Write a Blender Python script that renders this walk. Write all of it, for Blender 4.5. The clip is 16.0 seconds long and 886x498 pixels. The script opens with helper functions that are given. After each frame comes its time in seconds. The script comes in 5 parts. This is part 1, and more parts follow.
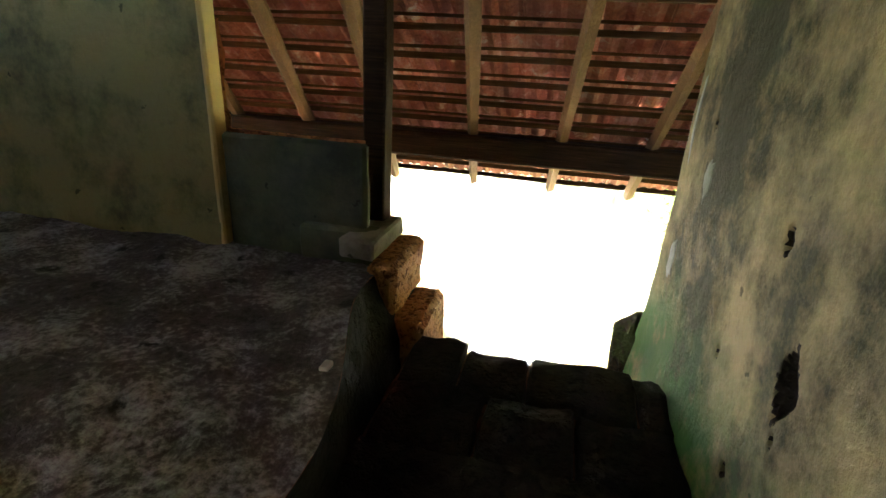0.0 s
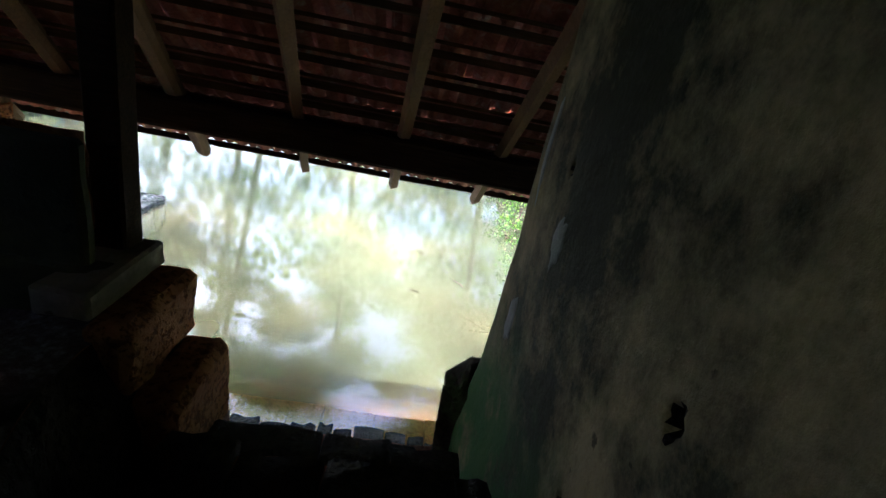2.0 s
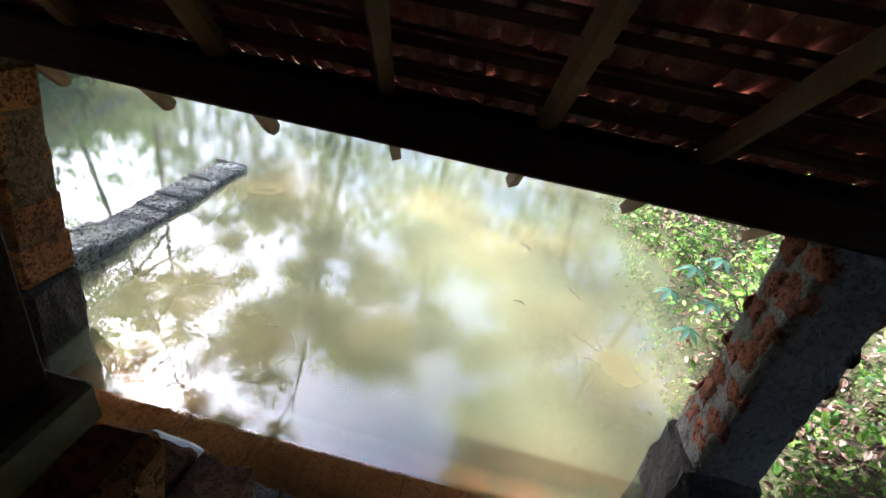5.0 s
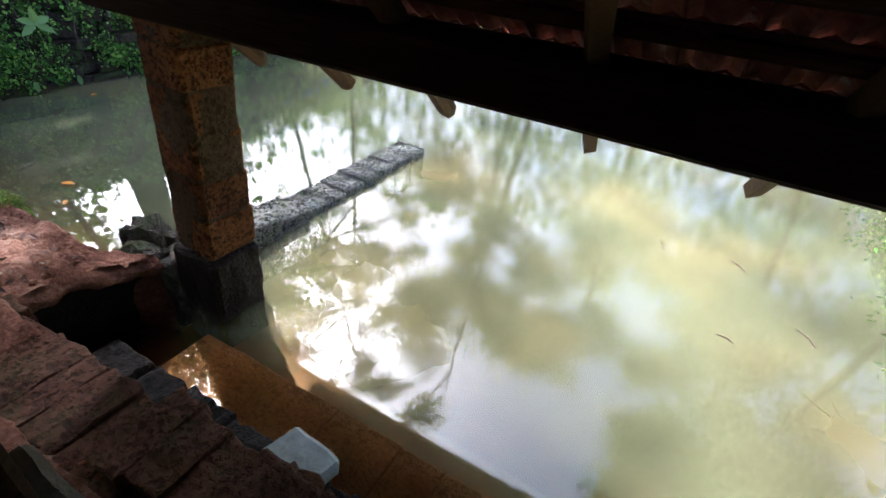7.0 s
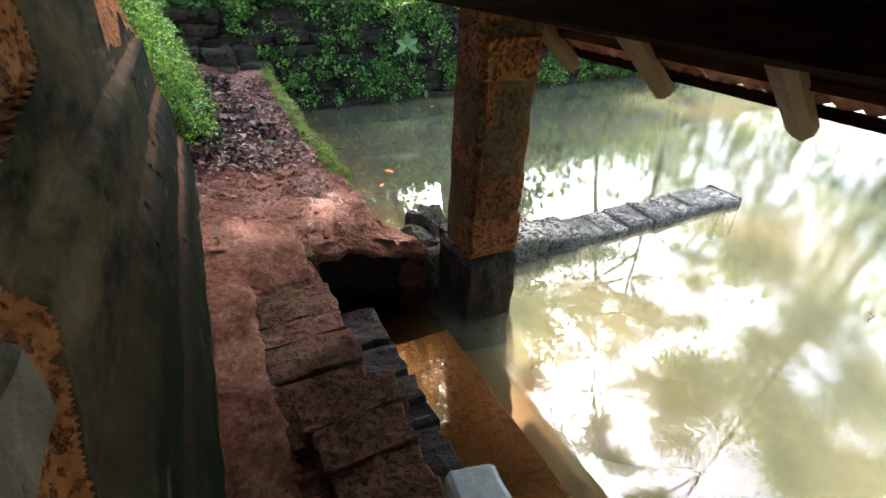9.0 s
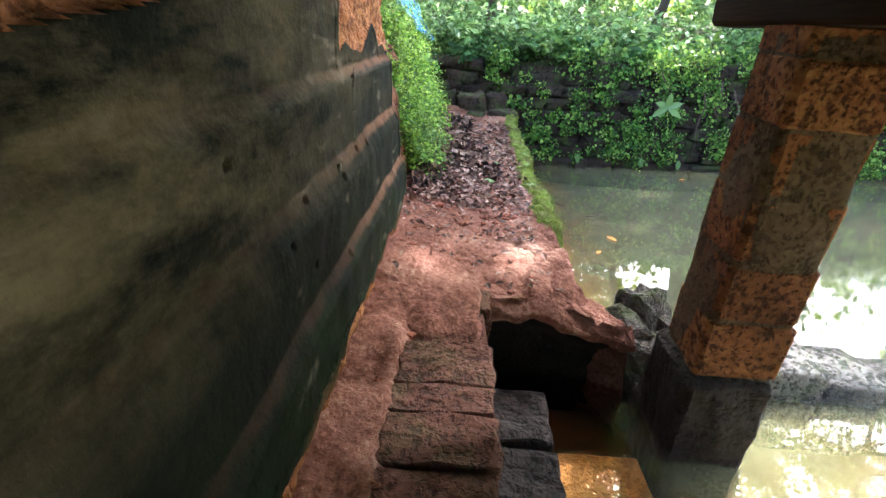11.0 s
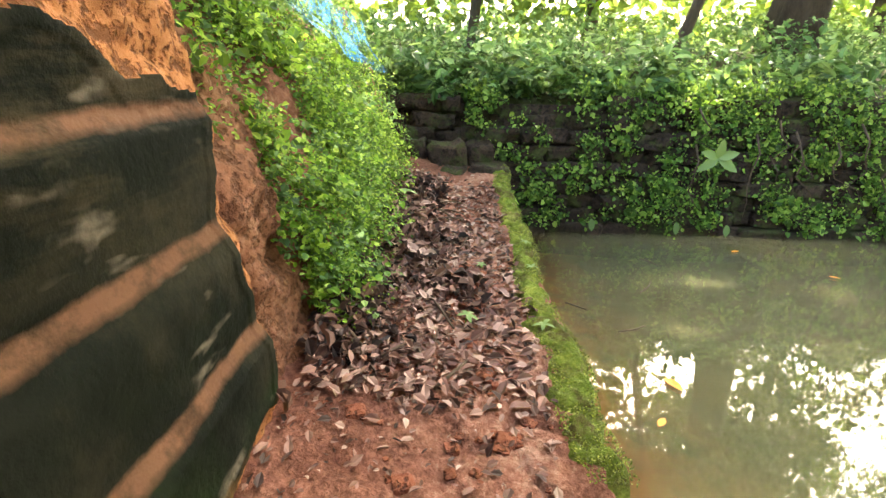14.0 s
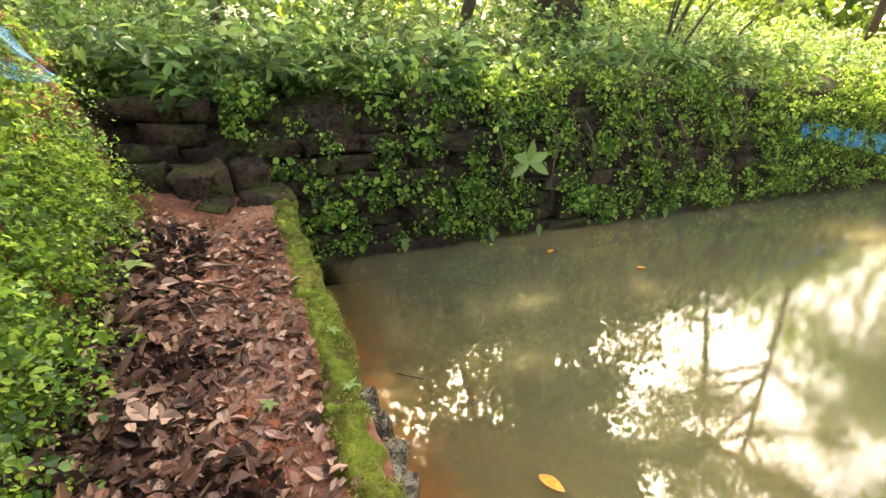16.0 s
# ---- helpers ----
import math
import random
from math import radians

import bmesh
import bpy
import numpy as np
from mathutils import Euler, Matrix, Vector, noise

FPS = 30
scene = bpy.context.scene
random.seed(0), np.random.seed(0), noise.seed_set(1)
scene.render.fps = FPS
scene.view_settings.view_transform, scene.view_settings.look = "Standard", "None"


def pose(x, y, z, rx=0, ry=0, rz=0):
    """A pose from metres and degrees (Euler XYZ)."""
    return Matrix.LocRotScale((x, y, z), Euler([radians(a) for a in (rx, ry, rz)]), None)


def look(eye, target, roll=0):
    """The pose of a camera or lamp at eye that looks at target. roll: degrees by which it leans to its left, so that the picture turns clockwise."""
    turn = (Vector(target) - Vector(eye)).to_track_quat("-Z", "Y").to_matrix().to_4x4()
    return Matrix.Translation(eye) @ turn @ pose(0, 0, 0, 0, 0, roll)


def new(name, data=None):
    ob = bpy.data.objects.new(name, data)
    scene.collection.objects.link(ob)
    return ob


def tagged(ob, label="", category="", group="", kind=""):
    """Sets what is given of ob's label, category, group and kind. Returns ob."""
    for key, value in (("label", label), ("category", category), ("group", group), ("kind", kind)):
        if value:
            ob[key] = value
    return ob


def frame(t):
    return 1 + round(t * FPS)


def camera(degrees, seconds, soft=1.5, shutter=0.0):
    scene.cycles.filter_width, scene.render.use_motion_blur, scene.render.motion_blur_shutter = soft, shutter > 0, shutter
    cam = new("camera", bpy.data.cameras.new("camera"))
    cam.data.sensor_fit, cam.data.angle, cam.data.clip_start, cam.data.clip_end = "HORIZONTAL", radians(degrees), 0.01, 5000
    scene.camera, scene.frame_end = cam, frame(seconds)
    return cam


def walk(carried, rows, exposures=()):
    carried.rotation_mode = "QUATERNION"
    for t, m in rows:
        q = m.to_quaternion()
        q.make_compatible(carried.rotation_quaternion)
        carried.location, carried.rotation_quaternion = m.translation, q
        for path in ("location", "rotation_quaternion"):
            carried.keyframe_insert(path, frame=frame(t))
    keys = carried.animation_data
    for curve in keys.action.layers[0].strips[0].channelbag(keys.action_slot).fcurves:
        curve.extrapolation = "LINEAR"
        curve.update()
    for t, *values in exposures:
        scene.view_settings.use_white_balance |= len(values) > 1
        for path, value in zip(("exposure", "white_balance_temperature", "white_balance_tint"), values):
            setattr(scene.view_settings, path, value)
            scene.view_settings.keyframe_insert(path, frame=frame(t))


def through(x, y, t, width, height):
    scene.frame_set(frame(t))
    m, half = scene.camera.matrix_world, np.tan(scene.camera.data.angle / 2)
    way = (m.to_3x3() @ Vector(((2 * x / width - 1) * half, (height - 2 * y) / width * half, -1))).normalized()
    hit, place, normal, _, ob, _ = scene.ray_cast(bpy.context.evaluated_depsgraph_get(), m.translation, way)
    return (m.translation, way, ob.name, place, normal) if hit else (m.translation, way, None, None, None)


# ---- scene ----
cam = camera(84.8, 16.0)
PATH = [
    (0, (-0.671, 0.901, 3.126), (-1.078, 2.725, 2.412), 3.2),
    (0.5, (-0.76, 1.208, 3.173), (-0.903, 3.043, 2.391), 5.7),
    (1, (-0.706, 1.374, 3.232), (-0.671, 3.214, 2.448), 8.3),
    (1.5, (-0.628, 1.509, 3.254), (-0.489, 3.349, 2.483), 10.5),
    (2, (-0.534, 1.708, 3.23), (-0.357, 3.55, 2.471), 11.9),
    (2.5, (-0.58, 1.926, 3.202), (-0.43, 3.762, 2.424), 12.5),
    (3, (-0.659, 2.169, 3.198), (-0.57, 3.998, 2.393), 12.2),
    (5.5, (-0.876, 3.275, 3.049), (-1.145, 4.974, 2.028), 10.0),
    (6, (-0.915, 3.409, 3.013), (-1.359, 5.047, 1.956), 7.8),
    (6.5, (-0.967, 3.557, 2.953), (-1.563, 5.125, 1.863), 6.3),
    (7, (-1.066, 3.673, 2.888), (-1.813, 5.156, 1.774), 5.8),
    (7.5, (-1.121, 3.741, 2.916), (-2.057, 5.101, 1.788), 4.4),
    (8, (-1.128, 3.8, 2.761), (-2.275, 4.998, 1.644), 2.7),
    (8.5, (-1.183, 3.9, 2.686), (-2.54, 4.892, 1.603), 1.2),
    (9, (-1.26, 3.999, 2.526), (-2.804, 4.743, 1.495), 0.7),
    (9.5, (-1.379, 4.079, 2.426), (-3.071, 4.552, 1.471), 0.9),
    (12, (-2.415, 4.276, 2.109), (-4.246, 4.054, 1.337), 2.8),
    (12.5, (-2.857, 4.256, 2.099), (-4.696, 3.993, 1.357), 2.7),
    (13, (-3.321, 4.246, 2.095), (-5.167, 3.989, 1.371), 1.9),
    (13.5, (-3.798, 4.291, 2.108), (-5.659, 4.124, 1.395), 1.3),
    (14, (-4.229, 4.416, 2.116), (-6.1, 4.374, 1.411), 1.2),
    (14.5, (-4.712, 4.422, 2.136), (-6.58, 4.545, 1.431), 1.4),
    (15, (-5.06, 4.435, 2.183), (-6.904, 4.705, 1.458), 1.3),
    (15.5, (-5.315, 4.533, 2.308), (-7.109, 5.004, 1.561), 1.1),
    (16, (-5.597, 4.646, 2.292), (-7.289, 5.371, 1.509), 1.2),
]
walk(cam, [(t, look(eye, target, roll)) for t, eye, target, roll in PATH], [(0, 6.4, 6200, 10), (0.5, 5.4, 5800, 10), (1, 4.3, 5200, 9), (1.5, 3.55, 4850, 11), (2.5, 3.3, 4900, 12), (3.2, 3.2, 4900, 11), (5.5, 3.0, 5200, 13), (7, 2.9, 5200, 13), (8, 3.05, 5350, 13), (9, 3.5, 5500, 13), (9.5, 3.65, 5500, 12), (12, 4.3, 5600, 14), (13, 4.2, 6600, 13), (14.5, 4.05, 7400, 9), (15.5, 3.9, 7900, 12), (16, 3.8, 8200, 16)])

# ---- world and sun ----
world = bpy.data.worlds.new("sky")
scene.world = world
world.use_nodes = True
wn = world.node_tree.nodes
sky = wn.new("ShaderNodeTexSky")
sky.sky_type, sky.sun_disc = "NISHITA", False
SUN_EL, SUN_AZ = radians(47), radians(-60)
sky.sun_elevation, sky.sun_rotation = SUN_EL, SUN_AZ
sky.air_density, sky.dust_density = 1.0, 7.0
wn["Background"].inputs["Strength"].default_value = 0.15
world.node_tree.links.new(sky.outputs[0], wn["Background"].inputs["Color"])
sun = new("sun", bpy.data.lights.new("sun", "SUN"))
sun.data.energy, sun.data.angle, sun.data.color = 2.2, radians(1.5), (1.0, 0.95, 0.84)
sun_way = Vector((math.sin(SUN_AZ) * math.cos(SUN_EL), math.cos(SUN_AZ) * math.cos(SUN_EL), math.sin(SUN_EL)))
sun.matrix_world = look(sun_way * 60, (0, 0, 0))

# ---- materials ----


class Nodes:
    """A short way to write node trees."""

    def __init__(self, name):
        self.mat = bpy.data.materials.new(name)
        self.mat.use_nodes = True
        self.tree = self.mat.node_tree
        self.bsdf = self.tree.nodes["Principled BSDF"]
        self.out = self.tree.nodes["Material Output"]
        self.coord = self.add("ShaderNodeTexCoord").outputs["Object"]

    def add(self, kind):
        return self.tree.nodes.new(kind)

    def put(self, value, socket):
        if isinstance(value, bpy.types.NodeSocket):
            self.tree.links.new(value, socket)
        elif value is not None:
            socket.default_value = value

    def position(self):
        return self.add("ShaderNodeNewGeometry").outputs["Position"]

    def noise(self, scale, detail=5, rough=0.6, vec=None, stretch=None):
        n = self.add("ShaderNodeTexNoise")
        n.inputs["Scale"].default_value, n.inputs["Detail"].default_value, n.inputs["Roughness"].default_value = scale, detail, rough
        vec = vec or self.position()
        if stretch:
            m = self.add("ShaderNodeMapping")
            m.inputs["Scale"].default_value = stretch
            self.put(vec, m.inputs["Vector"])
            vec = m.outputs[0]
        self.put(vec, n.inputs["Vector"])
        return n.outputs["Fac"]

    def voronoi(self, scale, vec=None, feature="F1"):
        n = self.add("ShaderNodeTexVoronoi")
        n.feature = feature
        n.inputs["Scale"].default_value = scale
        self.put(vec or self.position(), n.inputs["Vector"])
        return n.outputs["Distance"]

    def ramp(self, fac, stops):
        n = self.add("ShaderNodeValToRGB")
        while len(n.color_ramp.elements) < len(stops):
            n.color_ramp.elements.new(0.5)
        for e, (at, col) in zip(n.color_ramp.elements, stops):
            e.position = at
            e.color = (*col, 1) if isinstance(col, tuple) else (col, col, col, 1)
        self.put(fac, n.inputs[0])
        return n.outputs[0]

    def mix(self, fac, a, b, mode="MIX"):
        n = self.add("ShaderNodeMix")
        n.data_type, n.blend_type = "RGBA", mode
        self.put(fac, n.inputs[0])
        for v, k in ((a, 6), (b, 7)):
            self.put((*v, 1) if isinstance(v, tuple) else v, n.inputs[k])
        return n.outputs[2]

    def math(self, op, a, b=0.0):
        n = self.add("ShaderNodeMath")
        n.operation = op
        self.put(a, n.inputs[0])
        self.put(b, n.inputs[1])
        return n.outputs[0]

    def axis(self, which, vec=None):
        n = self.add("ShaderNodeSeparateXYZ")
        self.put(vec or self.position(), n.inputs[0])
        return n.outputs["XYZ".index(which)]

    def span(self, value, low, high):
        n = self.add("ShaderNodeMapRange")
        self.put(value, n.inputs[0])
        n.inputs[1].default_value, n.inputs[2].default_value = low, high
        return n.outputs[0]

    def random(self):
        return self.add("ShaderNodeObjectInfo").outputs["Random"]

    def island(self):
        return self.add("ShaderNodeNewGeometry").outputs["Random Per Island"]

    def done(self, color, rough=0.85, bump=None, strength=0.5, distance=0.02, spec=0.3):
        self.put((*color, 1) if isinstance(color, tuple) else color, self.bsdf.inputs["Base Color"])
        self.put(rough, self.bsdf.inputs["Roughness"])
        self.bsdf.inputs["Specular IOR Level"].default_value = spec
        if bump is not None:
            b = self.add("ShaderNodeBump")
            b.inputs["Strength"].default_value, b.inputs["Distance"].default_value = strength, distance
            self.put(bump, b.inputs["Height"])
            self.put(b.outputs[0], self.bsdf.inputs["Normal"])
        return self.mat


def laterite(name, low, mid, high, pits=0.75, rough=0.9, moss=0.0, spec=0.25):
    """Porous red laterite: grain, pits and a tint of its own for each block."""
    m = Nodes(name)
    big, fine = m.noise(2.2), m.noise(26, 6, 0.7)
    col = m.ramp(m.mix(0.5, big, fine), [(0.3, low), (0.5, mid), (0.72, high)])
    col = m.mix(m.math("MULTIPLY", m.random(), 0.45), col, low)
    pit = m.span(m.noise(38, 3, 0.55), 0.36, 0.46)
    deep = m.span(m.noise(13, 5, 0.65), 0.37, 0.47)
    hollow = m.math("MULTIPLY", pit, deep)
    col = m.mix(m.math("MULTIPLY", m.math("SUBTRACT", 1.0, hollow), pits), col, tuple(0.35 * c for c in low))
    if moss:
        col = m.mix(m.math("MULTIPLY", m.span(m.noise(3.5, 6, 0.7), 0.5, 0.62), moss), col, (0.075, 0.1, 0.025))
    height = m.math("ADD", m.math("MULTIPLY", hollow, 0.8), fine)
    return m.done(col, rough, height, 0.9, 0.02, spec)


def plaster(name, tan, dark, low_tint, stain=0.5, green=None, spec=0.25):
    """Old lime plaster with mildew in clouds and runs."""
    m = Nodes(name)
    cloud, runs, fine = m.noise(1.5, 9, 0.72), m.noise(2.6, 8, 0.7, stretch=(1, 1, 0.3)), m.noise(40, 4, 0.7)
    mask = m.span(m.mix(0.2, cloud, runs), stain - 0.075, stain + 0.075)
    col = m.mix(mask, tan, dark)
    col = m.mix(m.math("MULTIPLY", fine, 0.35), col, low_tint)
    speck = m.span(m.voronoi(5.5, m.mix(0.15, m.position(), m.noise(12))), 0.07, 0.1)
    col = m.mix(m.math("MULTIPLY", m.math("SUBTRACT", 1.0, speck), 0.7), col, tuple(0.3 * c for c in dark))
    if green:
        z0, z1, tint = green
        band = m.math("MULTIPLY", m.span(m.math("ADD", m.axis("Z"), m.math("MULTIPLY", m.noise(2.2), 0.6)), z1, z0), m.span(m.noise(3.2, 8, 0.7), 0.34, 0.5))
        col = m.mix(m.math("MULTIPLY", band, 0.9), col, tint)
    height = m.math("ADD", m.math("MULTIPLY", m.noise(7, 6, 0.65), 1.0), m.math("MULTIPLY", fine, 0.3))
    return m.done(col, 0.9, height, 0.55, 0.03, spec)


def algae_plaster():
    """Black and green algae on old plaster, red dirt washed along the ledges, pale scuffs."""
    m = Nodes("plaster_algae")
    x, z = m.axis("X"), m.axis("Z")
    cloud, fine = m.noise(1.7, 8, 0.7), m.noise(36, 5, 0.7)
    col = m.ramp(cloud, [(0.32, (0.003, 0.0045, 0.0035)), (0.52, (0.008, 0.01, 0.007)), (0.68, (0.026, 0.024, 0.015)), (0.82, (0.06, 0.048, 0.026))])
    wash = m.math("MULTIPLY", m.span(m.noise(2.4, 6, 0.65, stretch=(0.45, 1, 2.2)), 0.5, 0.68), m.span(z, 1.62, 1.95))
    col = m.mix(m.math("MULTIPLY", wash, 0.5), col, (0.1, 0.075, 0.04))
    green = m.math("MULTIPLY", m.span(m.math("ADD", z, m.math("MULTIPLY", cloud, 0.5)), 1.75, 1.25), m.span(m.noise(2.1, 5), 0.38, 0.6))
    col = m.mix(m.math("MULTIPLY", green, 0.75), col, (0.01, 0.02, 0.006))
    wavy = m.math("ADD", z, m.math("MULTIPLY", m.math("SUBTRACT", m.noise(4, 5, 0.65), 0.5), 0.07))
    red = m.mix(m.span(x, -3.4, -5.2), (0.034, 0.022, 0.014), (0.12, 0.062, 0.036))
    for low, high in ((1.19, 1.24), (1.585, 1.64), (1.96, 2.0)):
        edge = m.math("MULTIPLY", m.span(wavy, low - 0.012, low + 0.012), m.span(wavy, high + 0.014, high - 0.006))
        col = m.mix(m.math("MULTIPLY", edge, m.span(m.noise(6, 6, 0.7), 0.28, 0.55)), col, red)
    tan = m.math("MULTIPLY", m.math("MULTIPLY", m.span(x, -5.0, -2.7), m.span(m.math("ADD", z, m.math("MULTIPLY", fine, 0.15)), 1.5, 1.95)), m.span(m.noise(2.6, 7, 0.7, stretch=(0.6, 1, 1.4)), 0.38, 0.64))
    col = m.mix(m.math("MULTIPLY", tan, 0.7), col, (0.22, 0.18, 0.1))
    scuff = m.math("MULTIPLY", m.span(m.noise(9, 3, 0.5, stretch=(0.35, 1, 1)), 0.6, 0.68), m.span(m.noise(3.1, 4), 0.48, 0.58))
    col = m.mix(m.math("MULTIPLY", scuff, 0.7), col, (0.15, 0.13, 0.095))
    foot = m.math("MULTIPLY", m.span(m.math("ADD", z, m.math("MULTIPLY", fine, 0.1)), 0.98, 0.88), 0.85)
    col = m.mix(foot, col, (0.2, 0.1, 0.04))
    height = m.math("ADD", m.noise(7, 6, 0.65), m.math("MULTIPLY", fine, 0.3))
    return m.done(col, m.ramp(cloud, [(0.35, 0.62), (0.65, 0.85)]), height, 0.5, 0.025, 0.05)


def leaf_mat(name, dark, mid, light, rough=0.45, through=0.25):
    m = Nodes(name)
    col = m.ramp(m.island(), [(0.0, tuple(0.6 * c for c in dark)), (0.35, dark), (0.65, mid), (0.9, light), (1.0, tuple(1.3 * c for c in light))])
    col = m.mix(m.math("MULTIPLY", m.noise(1.1, 4), 0.5), col, dark)
    m.done(col, rough, spec=0.4)
    t = m.add("ShaderNodeBsdfTranslucent")
    m.put(m.mix(0.35, col, (0.35, 0.45, 0.05)), t.inputs["Color"])
    mixer = m.add("ShaderNodeMixShader")
    mixer.inputs[0].default_value = through
    m.tree.links.new(m.bsdf.outputs[0], mixer.inputs[1])
    m.tree.links.new(t.outputs[0], mixer.inputs[2])
    m.tree.links.new(mixer.outputs[0], m.out.inputs[0])
    return m.mat


LATERITE = laterite("laterite", (0.13, 0.042, 0.022), (0.27, 0.09, 0.045), (0.42, 0.17, 0.09))
LATERITE_PATH = laterite("laterite_steps", (0.055, 0.022, 0.014), (0.14, 0.056, 0.034), (0.27, 0.125, 0.08), 0.5, moss=0.2)
LATERITE_WET = laterite("laterite_wet", (0.013, 0.009, 0.007), (0.032, 0.021, 0.017), (0.08, 0.055, 0.045), 0.9, 0.5, spec=0.18)
LATERITE_ORANGE = laterite("laterite_submerged", (0.55, 0.23, 0.065), (0.74, 0.36, 0.11), (0.8, 0.46, 0.18), 0.35, 0.6)
PILLAR_STONE = laterite("laterite_pillar", (0.1, 0.034, 0.013), (0.3, 0.11, 0.032), (0.56, 0.28, 0.09), 0.75)
WALL_STONE = laterite("laterite_far", (0.024, 0.017, 0.012), (0.06, 0.038, 0.025), (0.14, 0.085, 0.055), 0.7, moss=0.7)
MORTAR = laterite("mortar", (0.11, 0.1, 0.085), (0.21, 0.19, 0.165), (0.33, 0.3, 0.265), 0.4)
PILLAR_MORTAR = laterite("pillar_mortar", (0.08, 0.045, 0.02), (0.18, 0.11, 0.055), (0.3, 0.22, 0.12), 0.5)
RIM_STONE = laterite("rim_stone", (0.035, 0.03, 0.024), (0.1, 0.085, 0.065), (0.24, 0.2, 0.16), 0.6, moss=0.6)
JETTY_STONE = laterite("jetty_stone", (0.05, 0.04, 0.03), (0.17, 0.145, 0.11), (0.42, 0.38, 0.31), 0.85, 0.22, moss=0.3, spec=0.6)
PLASTER_OUT = algae_plaster()
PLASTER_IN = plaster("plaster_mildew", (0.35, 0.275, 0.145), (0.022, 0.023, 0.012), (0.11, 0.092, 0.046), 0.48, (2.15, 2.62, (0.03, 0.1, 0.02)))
LATERITE_BARE = laterite("laterite_bare", (0.24, 0.085, 0.028), (0.42, 0.17, 0.06), (0.55, 0.27, 0.11), 0.75)
CAP_PLASTER = plaster("cap_plaster", (0.36, 0.33, 0.28), (0.12, 0.11, 0.09), (0.2, 0.18, 0.15), 0.52)
BANK_EARTH = laterite("bank_earth", (0.1, 0.04, 0.02), (0.24, 0.105, 0.052), (0.42, 0.24, 0.14), 0.4)
# laterite with shade put into its colour, for the stairwell and dark hollows
SHADED_LATERITE = laterite("shaded_laterite", (0.008, 0.005, 0.004), (0.018, 0.012, 0.009), (0.04, 0.028, 0.02), 0.4)
PATCH = plaster("patch_plaster", (0.36, 0.38, 0.38), (0.16, 0.17, 0.15), (0.24, 0.24, 0.22), 0.5)
JAMB = plaster("jamb_plaster", (0.66, 0.5, 0.2), (0.4, 0.3, 0.13), (0.45, 0.35, 0.15), 0.66)
PARAPET = plaster("parapet_plaster", (0.11, 0.12, 0.07), (0.045, 0.05, 0.035), (0.05, 0.05, 0.04), 0.5)
PLASTER_YELLOW = plaster("plaster_yellow", (0.26, 0.23, 0.09), (0.06, 0.065, 0.03), (0.12, 0.11, 0.05), 0.56)


